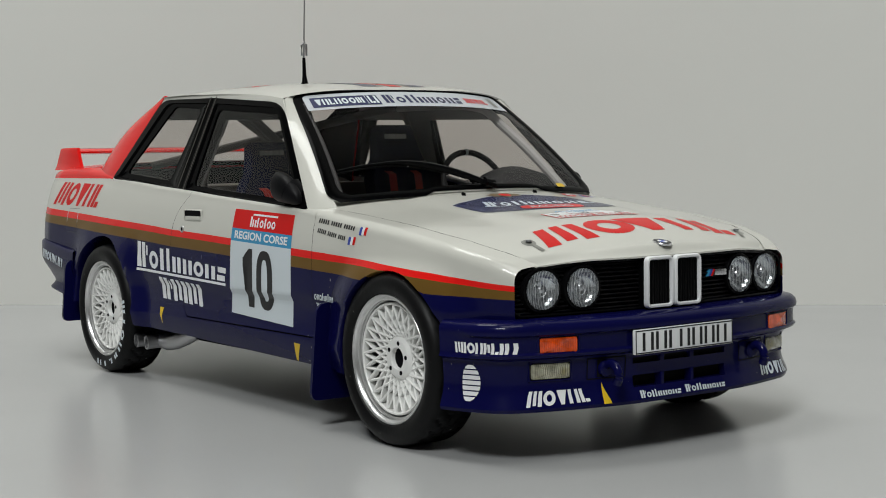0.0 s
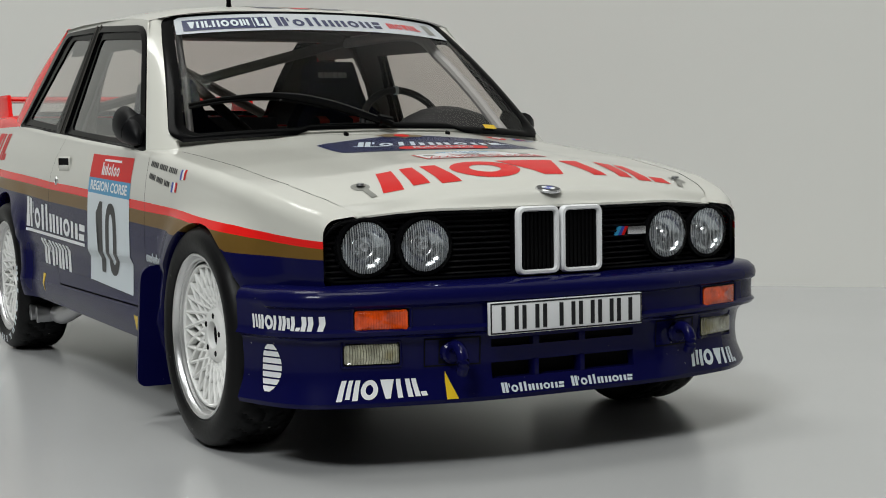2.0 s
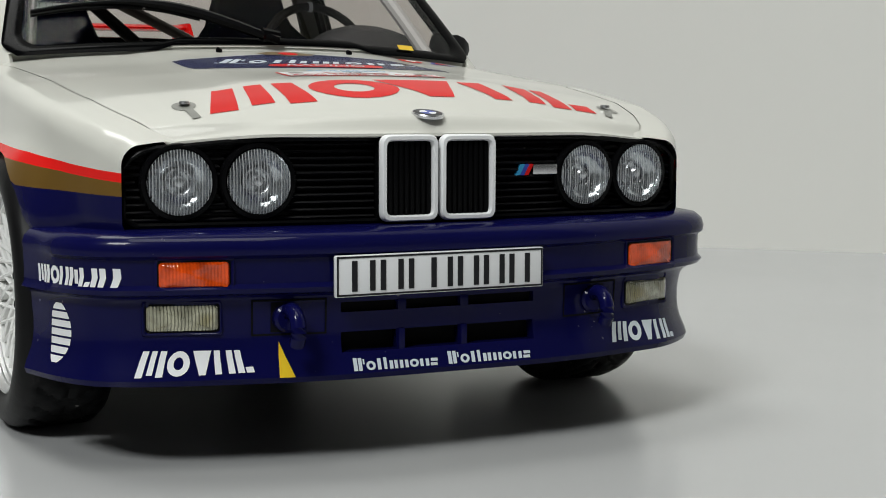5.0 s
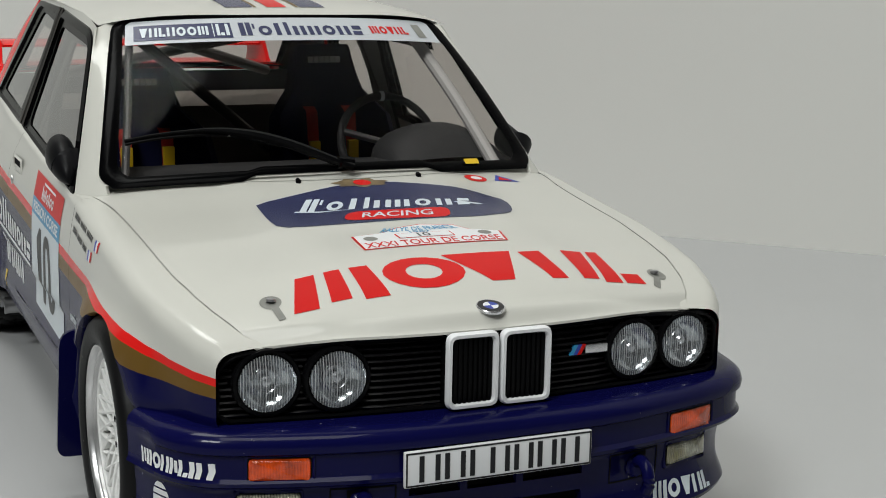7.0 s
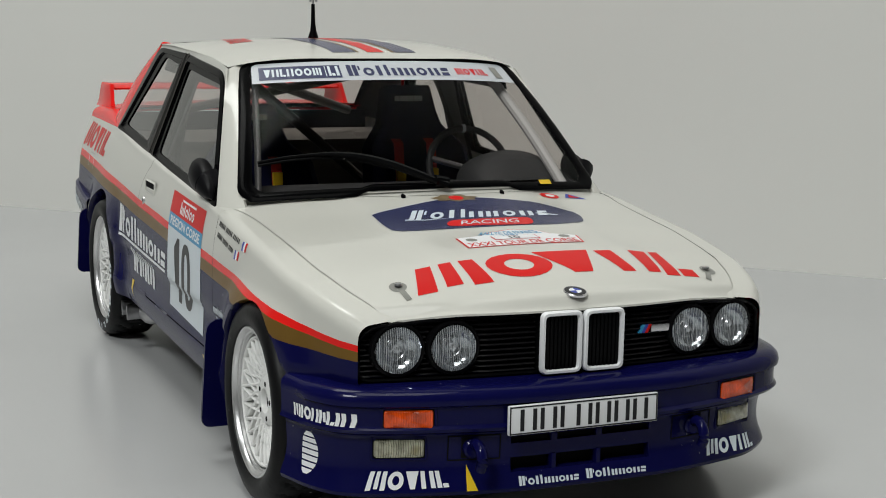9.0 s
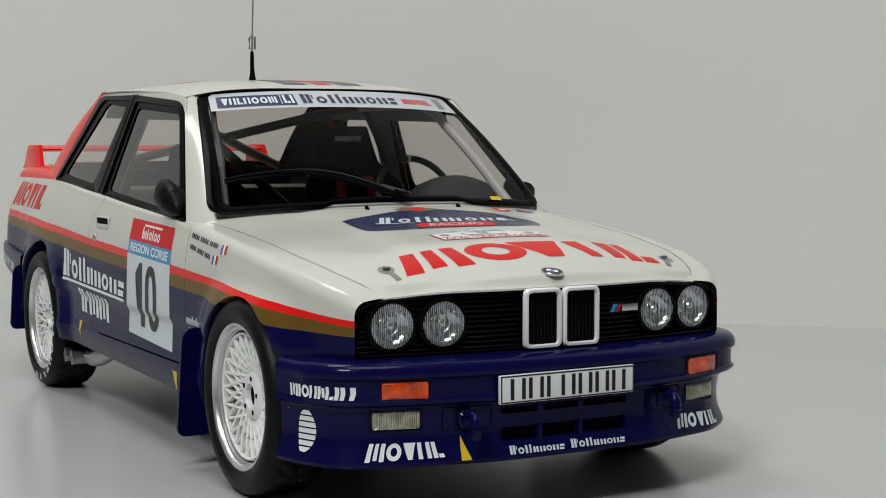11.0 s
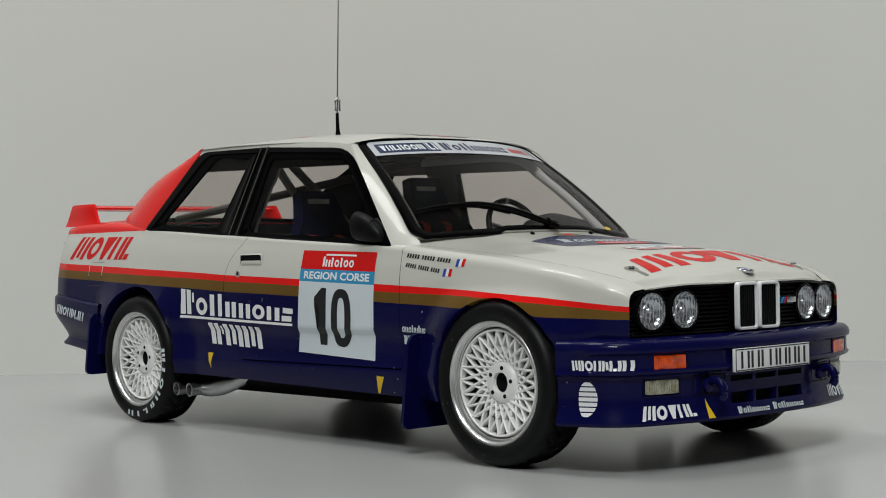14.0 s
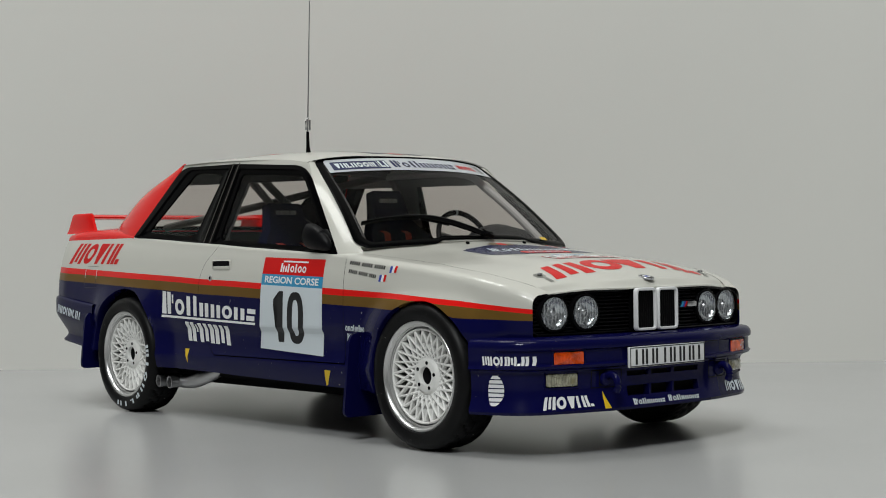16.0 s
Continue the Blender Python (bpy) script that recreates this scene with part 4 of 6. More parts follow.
def build_grille():
    rows = []
    outline_z = lambda y: (0.470, grille_top(y) - 0.062 * (1 - math.sqrt(max(0.0, 1 - max(0.0, (abs(y) - 0.60) / 0.0725) ** 2))))  # noqa: E731
    for k in range(41):
        y = -0.672 + 1.344 * k / 40
        z0, z1 = outline_z(y)
        cut = 0.012 * smoothstep(0.635, 0.672, abs(y))
        rows.append([(grille_x(y) - 0.035, y, z0 + cut + (z1 - z0 - 2 * cut) * t) for t in (0, 0.25, 0.5, 0.75, 1)])
    g = cpart("grille", grid_bm(rows), DARK, label="black slatted grille with twin kidney frames")
    # horizontal slats either side of the kidneys
    prof = [(-0.030, -0.0045), (-0.004, -0.0035), (0.0, 0.0), (-0.004, 0.0035), (-0.030, 0.0045)]
    for sgn in (-1, 1):
        for k in range(11):
            z = 0.484 + k * 0.0155
            runs = [[]]
            for y in np.linspace(0.140, 0.662, 53):
                if outline_z(y)[1] - 0.008 > z and all(math.hypot(y - yc, z - HEAD_Z) > 0.076 for yc in LAMP_Y):
                    runs[-1].append(y)
                elif runs[-1]:  # the slats end at the lamps' rings
                    runs.append([])
            for run in runs:
                if len(run) < 2:
                    continue
                bm = grid_bm([[(grille_x(y) - 0.006 * smoothstep(0.28, 0.34, y) + o, sgn * y, z + h) for o, h in prof] for y in run])
                bmesh.ops.recalc_face_normals(bm, faces=bm.faces)
                cpart("slat", bm, SLAT, g)
    for sgn in (-1, 1):
        # plate that carries the two lamps
        rows = []
        for y in np.linspace(0.318, 0.628, 9):
            rows.append([(grille_x(y) - 0.034, sgn * y, z) for z in (0.474, 0.56, grille_top(y) - 0.004)])
        cpart("lamp_plate", grid_bm(rows), BLACK, g)
    # black edge round the whole grille
    edge = [(grille_x(y) + 0.002, y, outline_z(y)[0] + 0.004) for y in np.linspace(-0.64, 0.64, 25)]
    around = [0.667, 0.66, 0.65, 0.635, 0.62] + list(np.linspace(0.60, 0.0, 12))
    edge += [(grille_x(0.668) + 0.002, 0.668, z) for z in (0.49, 0.52, 0.55)] + [(grille_x(y) + 0.002, y, outline_z(y)[1] - 0.004) for y in around + [-v for v in around[-2::-1]]]
    edge += [(grille_x(0.668) + 0.002, -0.668, z) for z in (0.55, 0.52, 0.49)]
    cpart("grille_rim", tube_bm(edge + edge[:1], 0.006, 6), BLACK, g)
    for sgn in (-1, 1):
        for yc in LAMP_Y:
            headlamp(g, sgn * yc, 0.068)
    for y in (-0.0735, 0.0665):
        kidney(g, y)
    # badge
    bg = cpart("badge", box_bm(0.583, 0.593, 0.252, 0.315, 0.565, 0.588, 0.003), CHROME, g, "small chrome badge")
    for k, m in enumerate((D_CYAN, D_BLUE, D_RED)):
        bm = box_bm(0.583, 0.5935, 0.214 + k * 0.011, 0.2245 + k * 0.011, 0.564, 0.589)
        for v in bm.verts:
            v.co.y += 0.55 * (v.co.z - 0.5765)
        cpart("badge_stripe", bm, m, bg)
    return g


def headlamp(g, y, r):
    x = grille_x(y)
    way = Vector((1, 0.10 * (1 if y > 0 else -1) * min(1, abs(y) / 0.5), 0)).normalized()
    turn = Matrix.Translation((x, y, HEAD_Z)) @ way.to_track_quat("Y", "Z").to_matrix().to_4x4()
    bez = lathe_bm([(r + 0.0128, -0.03), (r + 0.0128, 0.002), (r + 0.0105, 0.007), (r + 0.003, 0.0085), (r, 0.004), (r, -0.03)], 40, matrix=turn)
    h = cpart("headlight", bez, BLACK, g, "round headlight in a black ring")
    bowl = lathe_bm([(r, 0.008), (r * 0.95, -0.002), (r * 0.86, -0.011), (r * 0.72, -0.019), (r * 0.54, -0.0255), (r * 0.32, -0.0295), (0.001, -0.031)], 32, matrix=turn)
    cpart("reflector", bowl, REFLECTOR, h)
    bulb = lathe_bm([(0.0005, 0.002), (0.010, 0.0), (0.014, -0.006), (0.012, -0.028)], 16, matrix=turn)
    bulb = cpart("bulb", bulb, CHROME, h)
    cpart("bulb_ring", lathe_bm([(0.024, -0.024), (0.025, -0.010), (0.0275, -0.008), (0.029, -0.010), (0.028, -0.024)], 24, matrix=turn), CHROME, bulb)
    # ribbed lens
    bm = bmesh.new()
    n = 44
    vs = {}
    for i in range(n + 1):
        for j in range(n + 1):
            u, v = -1 + 2 * i / n, -1 + 2 * j / n
            # square to disc
            a, b = u * math.sqrt(1 - v * v / 2), v * math.sqrt(1 - u * u / 2)
            rib = 0.0014 * math.sin(a * 42) * (1 if abs(b) < 0.62 else 0.3) + (0.0010 if b > 0.22 else 0)
            dome = 0.010 * (1 - a * a - b * b)
            vs[i, j] = bm.verts.new((a * r * 0.995, 0.010 + dome + rib, b * r * 0.995))
    for i in range(n):
        for j in range(n):
            bm.faces.new((vs[i, j], vs[i + 1, j], vs[i + 1, j + 1], vs[i, j + 1]))
    bmesh.ops.transform(bm, matrix=turn, verts=bm.verts)
    bmesh.ops.recalc_face_normals(bm, faces=bm.faces)
    ob = cpart("lens", bm, LENS, h)
    ob.visible_shadow = False


def kidney(g, yc):
    w, z0, z1 = 0.0672, 0.472, 0.658
    outer = rounded([(yc - w, z0), (yc + w, z0), (yc + w, z1), (yc - w, z1)], 0.022, 6)
    inner = rounded([(yc - w + 0.0140, z0 + 0.0140), (yc + w - 0.0140, z0 + 0.0140), (yc + w - 0.0140, z1 - 0.0140), (yc - w + 0.0140, z1 - 0.0140)], 0.014, 6)
    x = 0.640

    def lean(p, d):
        return (x + d + 0.008 * (p[1] - 0.57), p[0], p[1])

    mid = [a.lerp(b, 0.5) for a, b in zip(outer, inner)]
    rows = [[lean(p, -0.016) for p in outer], [lean(p, -0.006) for p in outer], [lean(a.lerp(b, 0.25), 0.002) for a, b in zip(outer, inner)], [lean(a.lerp(b, 0.75), 0.002) for a, b in zip(outer, inner)],
            [lean(p, -0.006) for p in inner], [lean(p, -0.03) for p in inner]]
    bm = grid_bm(rows, closed_v=True)
    bmesh.ops.recalc_face_normals(bm, faces=bm.faces)
    fr = cpart("kidney_frame", bm, D_WHITE, g, "white kidney-shaped grille frame")
    cpart("kidney_housing", box_bm(0.57, 0.628, yc - w + 0.004, yc + w - 0.004, z0 + 0.004, z1 - 0.004, 0.006), BLACK, fr)
    first = None
    for i in range(8):
        y = yc - w + 0.022 + (2 * w - 0.044) * i / 7
        if first is None:
            bm = box_bm(0.600, 0.634, -0.0042, 0.0042, z0 + 0.012, z1 - 0.012, 0.001)
            first = cpart("slat", bm, BLACK, fr)
            ob = first
        else:
            ob = first.copy()
            scene.collection.objects.link(ob)
        ob.location = (0, y * S, 0)


build_grille()


# ---------------------------------------------------------------- wheels
def build_wheel():
    wheel = lathe_bm([(0.232, -0.205), (0.222, -0.19), (0.212, -0.040), (0.214, -0.026), (0.2165, -0.024), (0.2175, -0.016), (0.2235, -0.014), (0.226, -0.004), (0.231, 0.0005), (0.237, 0.001), (0.2405, -0.003), (0.240, -0.015), (0.232, -0.03)], 72)
    w = part("wheel", wheel, RIM, None, "silver mesh-spoked wheel with a black tyre")
    tyre = lathe_bm([(0.236, -0.008), (0.243, 0.004), (0.262, 0.012), (0.282, 0.013), (0.300, 0.006), (0.312, -0.008), (0.3185, -0.028)] + [(0.320, -0.035 - 0.0115 * k) for k in range(13)] + [(0.316, -0.185), (0.300, -0.203), (0.27, -0.208), (0.236, -0.20)], 240)
    for v in tyre.verts:  # slanting grooves and one round the middle
        r = math.hypot(v.co.x, v.co.z)
        if r > 0.3192:
            turn = math.atan2(v.co.z, v.co.x) / (2 * math.pi) * 30 + abs(v.co.y + 0.104) * 16
            deep = 0.005 if turn % 1 < 0.26 or abs(v.co.y + 0.104) < 0.006 else 0
            v.co.x, v.co.z = v.co.x * (r - deep) / r, v.co.z * (r - deep) / r
    part("tyre", tyre, RUBBER, w, "black treaded tyre")
    bm = lathe_bm([(0.039, -0.10), (0.039, -0.044), (0.041, -0.041), (0.066, -0.041), (0.072, -0.044), (0.080, -0.054), (0.090, -0.062), (0.091, -0.085)], 40)
    part("hub", bm, SILVER, w)
    part("hub_bore", lathe_bm([(0.039, -0.060), (0.0005, -0.075)], 24), DARK, w)
    # dark discs on the hub face stand for the shade in the nut holes
    for k in range(5):
        a = 2 * math.pi * k / 5 + 0.5
        m = Matrix.Translation((0.057 * math.cos(a), 0, 0.057 * math.sin(a)))
        part("wheel_nut", lathe_bm([(0.0085, -0.041), (0.0082, -0.0398), (0.006, -0.0398), (0.0005, -0.0404)], 10, matrix=m), DARK, w)
    # crossing spokes
    bm = bmesh.new()
    n = 24
    for k in range(n):
        for s in (-1, 1):
            a0, a1 = 2 * math.pi * k / n, 2 * math.pi * (k + 2.0 * s) / n
            pts = []
            for i in range(7):
                t = i / 6
                y = -0.056 + 0.028 * t + 0.005 * math.sin(math.pi * t) - (0.001 if s > 0 else 0)
                pts.append((0.080 * math.cos(a0) * (1 - t) + 0.202 * math.cos(a1) * t, y, 0.080 * math.sin(a0) * (1 - t) + 0.202 * math.sin(a1) * t))
            spoke(bm, pts, 0.0050)
    part("mesh_spokes", bm, SILVER, w, "silver lattice of fine spokes")
    ring = lathe_bm([(0.197, -0.05), (0.197, -0.027), (0.200, -0.023), (0.205, -0.023), (0.2075, -0.03), (0.2075, -0.06)], 64)
    part("spoke_ring", ring, SILVER, w)
    part("brake_disc", lathe_bm([(0.03, -0.11), (0.165, -0.11), (0.165, -0.13), (0.03, -0.13)], 40), DISC, w, "dark brake disc behind the spokes")
    return w


def spoke(bm, pts, half):
    """A thin bar with a ridged front through pts, in the wheel's plane."""
    prev = None
    for i, p in enumerate(pts):
        p = Vector(p)
        d = Vector(pts[min(i + 1, len(pts) - 1)]) - Vector(pts[max(i - 1, 0)])
        d.y = 0
        side_v = Vector((-d.z, 0, d.x)).normalized() * half
        ring = [bm.verts.new(q) for q in (p - side_v + Vector((0, -0.02, 0)), p - side_v, p + Vector((0, 0.004, 0)), p + side_v, p + side_v + Vector((0, -0.02, 0)))]
        if prev:
            for a in range(4):
                bm.faces.new((prev[a], ring[a], ring[a + 1], prev[a + 1]))
        prev = ring


def place_wheels():
    w = build_wheel()
    for x, sgn, first in ((HUB_F, -1, True), (HUB_R, -1, False), (HUB_F, 1, False), (HUB_R, 1, False)):
        m = Matrix.Translation((x * S, sgn * (WHEEL_Y if sgn < 0 else WHEEL_Y - 0.042) * S, (HUB_Z - FLOOR) * S)) @ (Matrix.Rotation(math.pi, 4, "Z") if sgn < 0 else Matrix.Identity(4))
        # the wheel's outer face looks along its own +y
        ob = w if first else copy_thing(w, m)
        ob.parent = car
        ob.matrix_parent_inverse = Matrix.Identity(4)
        ob.matrix_basis = m
        # dark liner in the arch
    for x in (HUB_F, HUB_R):
        for sgn in (-1, 1):
            rows = []
            for k in range(25):
                a = -0.25 + (math.pi + 0.5) * k / 24
                rows.append([(x + 0.372 * math.cos(a), sgn * y, HUB_Z + 0.372 * math.sin(a)) for y in (0.77 if sgn < 0 else 0.745, 0.50)])
            bm = grid_bm(rows)
            cpart("arch_liner", bm, DARK)
            bm = box_bm(x - 0.372, x + 0.372, sgn * 0.50 - 0.003, sgn * 0.50 + 0.003, HUB_Z - 0.1, HUB_Z + 0.372)
            cpart("arch_liner", bm, DARK)


WHEEL_Y = 0.827
place_wheels()

# ---------------------------------------------------------------- underside
cpart("underbody", box_bm(-3.45, 0.45, -0.49, 0.49, 0.19, 0.24), DARK)
# low trays added only to keep light off the floor under the car
cpart("shade_tray", box_bm(-2.85, 0.40, -0.47, 0.47, 0.125, 0.188, 0.02), DARK)
cpart("shade_tray", box_bm(0.41, 0.60, -0.44, 0.44, 0.160, 0.186, 0.005), DARK)
cpart("underbody", box_bm(-2.2, -0.36, -0.70, 0.70, 0.195, 0.25), DARK)
cpart("underbody", box_bm(-3.30, -2.92, -0.60, 0.60, 0.37, 0.41), DARK)


# ---------------------------------------------------------------- outside fittings
def build_fittings():
    # door handles and locks, on both doors
    for ob, sgn in zip(doors, (-1, 1)):
        y = sgn * (side_y(-1.59, 0.78) * (far_side(-1.6) if sgn > 0 else 1) + 0.001)
        bm = bmesh.new()
        hollow = rounded([(-1.672, 0.757), (-1.508, 0.757), (-1.508, 0.803), (-1.672, 0.803)], 0.010, 4)
        rim = [(p[0] + (0.006 if p[0] > -1.59 else -0.006), p[1] + (0.006 if p[1] > 0.78 else -0.006)) for p in hollow]
        rows = [[(p[0], y, p[1]) for p in rim], [(p[0], y + sgn * 0.006, p[1]) for p in hollow], [(p[0], y + sgn * 0.002, p[1]) for p in hollow]]
        bm = grid_bm(rows, closed_v=True)
        bmesh.ops.recalc_face_normals(bm, faces=bm.faces)
        h = part("door_handle", bm, WHITE, ob, "white pull handle over a dark hollow")
        part("handle_hollow", face_bm([(p[0], y + sgn * 0.0025, p[1]) for p in hollow]), DARK, h, smooth=False)
        part("handle_bar", box_bm(-1.665, -1.515, y + sgn * 0.002 - 0.004, y + sgn * 0.002 + 0.006, 0.759, 0.777, 0.003), WHITE, h)
        m = Matrix.Translation((-1.683, sgn * side_y(-1.68, 0.717) * (far_side(-1.7) if sgn > 0 else 1), 0.717)) @ (Matrix.Rotation(math.pi, 4, "Z") if sgn < 0 else Matrix.Identity(4))
        part("door_lock", lathe_bm([(0.017, 0.0), (0.016, 0.004), (0.009, 0.005), (0.008, 0.002), (0.0005, 0.002)], 20, matrix=m), RIM, ob, "small round metal lock")
        part("keyhole", lathe_bm([(0.0085, 0.0045), (0.0005, 0.0045)], 14, matrix=m), DARK, ob)
    # mirrors
    for sgn in (-1, 1):
        rows = []
        for t, x, w, h in ((0, -0.682, 0.008, 0.010), (0.1, -0.694, 0.022, 0.022), (0.3, -0.736, 0.044, 0.040), (0.55, -0.785, 0.054, 0.050), (0.8, -0.835, 0.056, 0.054), (0.92, -0.846, 0.054, 0.052), (1, -0.845, 0.046, 0.045)):
            rows.append([(x, sgn * ((0.778 if sgn < 0 else 0.715) + (0.80 if sgn < 0 else 0.7) * w * math.cos(a)), 0.913 - 0.056 * (1 - t) ** 2 + (1.22 if sgn < 0 else 1.0) * h * math.sin(a) * (0.9 if math.sin(a) < 0 else 1)) for a in (2 * math.pi * k / 20 for k in range(20))])
        bm = grid_bm(rows, closed_v=True)
        bm.faces.ensure_lookup_table()
        bmesh.ops.holes_fill(bm, edges=bm.edges)
        bmesh.ops.recalc_face_normals(bm, faces=bm.faces)
        mir = cpart("door_mirror", bm, MIRROR_M, label="black teardrop door mirror")
        cpart("mirror_foot", tube_bm([(-0.705, sgn * (0.738 if sgn < 0 else 0.700), 0.858), (-0.73, sgn * (0.750 if sgn < 0 else 0.710), 0.874), (-0.77, sgn * (0.766 if sgn < 0 else 0.722), 0.898)], [0.014, 0.038, 0.056], 14), MIRROR_M, mir)
    # mud flaps
    for x, z0, z1, lab in ((-0.478, 0.085, 0.47, "navy mud flap behind the front wheel"), (-3.0, 0.195, 0.52, "navy mud flap behind the rear wheel")):
        for sgn in (-1, 1):
            out = rounded([(0.60, z0), (0.873, z0), (0.862, z1), (0.62, z1)], [0.01, 0.035, 0.05, 0.01], 5)
            rows = [[(x + d + 0.04 * ((p[1] - z0) / (z1 - z0)), sgn * (p[0] if sgn < 0 else p[0] * 0.965), p[1]) for p in out] for d in (-0.008, 0.008)]
            bm = grid_bm(rows, closed_v=True)
            bmesh.ops.holes_fill(bm, edges=bm.edges)
            bmesh.ops.recalc_face_normals(bm, faces=bm.faces)
            cpart("mud_flap", bm, NAVY, label=lab)
    # thin grey bars that imitate the glint along each door pane's edge
    for sgn in (-1, 1):
        for a, b in (((-1.775, 0.885), (-1.697, 1.318)), ((-1.835, 0.890), (-1.752, 1.318))):
            pts = [(x, sgn * (pillar_y(z, sgn) + 0.0085), z) for x, z in (a, b)]
            cpart("edge_glint", tube_bm(pts, 0.0028, 6), CAGE)
    # aerial
    z = ROOF_Z
    a = cpart("aerial", tube_bm([(-1.93, 0, z - 0.012), (-1.93, 0, z + 0.004), (-1.93, 0, z + 0.03), (-1.932, 0, z + 0.06), (-1.934, 0, z + 0.145)], [0.024, 0.022, 0.014, 0.010, 0.008], 14), BLACK, label="tall thin roof aerial with a black rubber foot")
    cpart("aerial_mast", tube_bm([(-1.934, 0, z + 0.14), (-1.931, 0.008, z + 0.4), (-1.926, 0.022, z + 0.885)], [0.0042, 0.0036, 0.0028], 8), STEEL, a)
    cpart("aerial_clip", tube_bm([(-1.93, -0.013, z + 0.155), (-1.93, -0.014, z + 0.205), (-1.93, 0.004, z + 0.222)], 0.0055, 8), STEEL, a)
    cpart("aerial_clip", tube_bm([(-1.93, 0.013, z + 0.155), (-1.93, 0.013, z + 0.212)], 0.0055, 8), STEEL, a)
    # side exhaust
    ex = cpart("exhaust_pipe", tube_bm(smooth_path([(-2.245, -0.70, 0.156), (-2.12, -0.712, 0.158), (-2.0, -0.722, 0.166), (-1.90, -0.715, 0.190), (-1.80, -0.68, 0.228), (-1.72, -0.63, 0.25)], 20), [0.030 + 0.010 * smoothstep(0, 6, k) - 0.010 * smoothstep(10, 19, k) for k in range(20)], 18), STEEL, label="dull metal side exhaust with twin mouths")
    for x in (-2.242, -2.128):
        m = Matrix.Translation((x, -0.797, 0.156)) @ Vector((-0.12, -1, -0.02)).to_track_quat("Y", "Z").to_matrix().to_4x4()
        cpart("pipe_mouth", lathe_bm([(0.031, -0.10), (0.032, -0.01), (0.034, 0.002), (0.031, 0.005), (0.026, 0.002), (0.024, -0.03)], 24, matrix=m), STEEL, ex)
        cpart("pipe_bore", lathe_bm([(0.0245, -0.022), (0.0005, -0.03)], 20, matrix=m), DARK, ex)
    # wipers, on the lower windscreen
    pts = [(0.02, -0.01), (-0.06, 0.035), (-0.15, 0.09), (-0.27, 0.155), (-0.42, 0.210), (-0.58, 0.238), (-0.775, 0.232), (-0.93, 0.208)]
    path = smooth_path([screen_point(u, t) + (0.026 - 0.012 * max(0.0, -u)) * screen_normal(screen_point, u, max(0.05, t)) for u, t in pts], 32)
    w = cpart("wiper", tube_bm(path, [0.012 + 0.003 * smoothstep(0, 8, k) - 0.0095 * smoothstep(12, 24, k) for k in range(32)], 8), BLACK, label="black windscreen wiper")
    blade = smooth_path([screen_point(u, t - 0.004) + 0.006 * screen_normal(screen_point, u, max(0.05, t)) for u, t in pts[3:]], 20)
    cpart("wiper_blade", tube_bm(blade, 0.007, 6), RUBBER, w)
    hinge = screen_point(0.0, 0.03) + 0.022 * screen_normal(screen_point, 0.0, 0.05)
    cpart("wiper_hinge", tube_bm([hinge - Vector((0, 0.03, 0)), hinge + Vector((0, 0.02, -0.004))], [0.022, 0.016], 10), BLACK, w)
    # cowl panel under the windscreen
    rows = []
    for s in np.linspace(-1, 1, 33):
        y = 0.697 * s
        p = cowl_xyz(y)
        q = screen_point(s, 0.0)
        rows.append([p + Vector((0.012, 0, -0.004)), p.lerp(q, 0.4) + Vector((0, 0, -0.003)), q + Vector((0.002, 0, 0.0)), screen_point(s, 0.02) + 0.0015 * screen_normal(screen_point, s, 0.05)])
    bm = grid_bm(rows)
    bmesh.ops.recalc_face_normals(bm, faces=bm.faces)
    cpart("cowl_panel", bm, WHITE, label="white cowl panel under the windscreen", flat_angle=80)


def face_bm(pts):
    bm = bmesh.new()
    bm.faces.new([bm.verts.new(p) for p in pts])
    return bm


build_fittings()


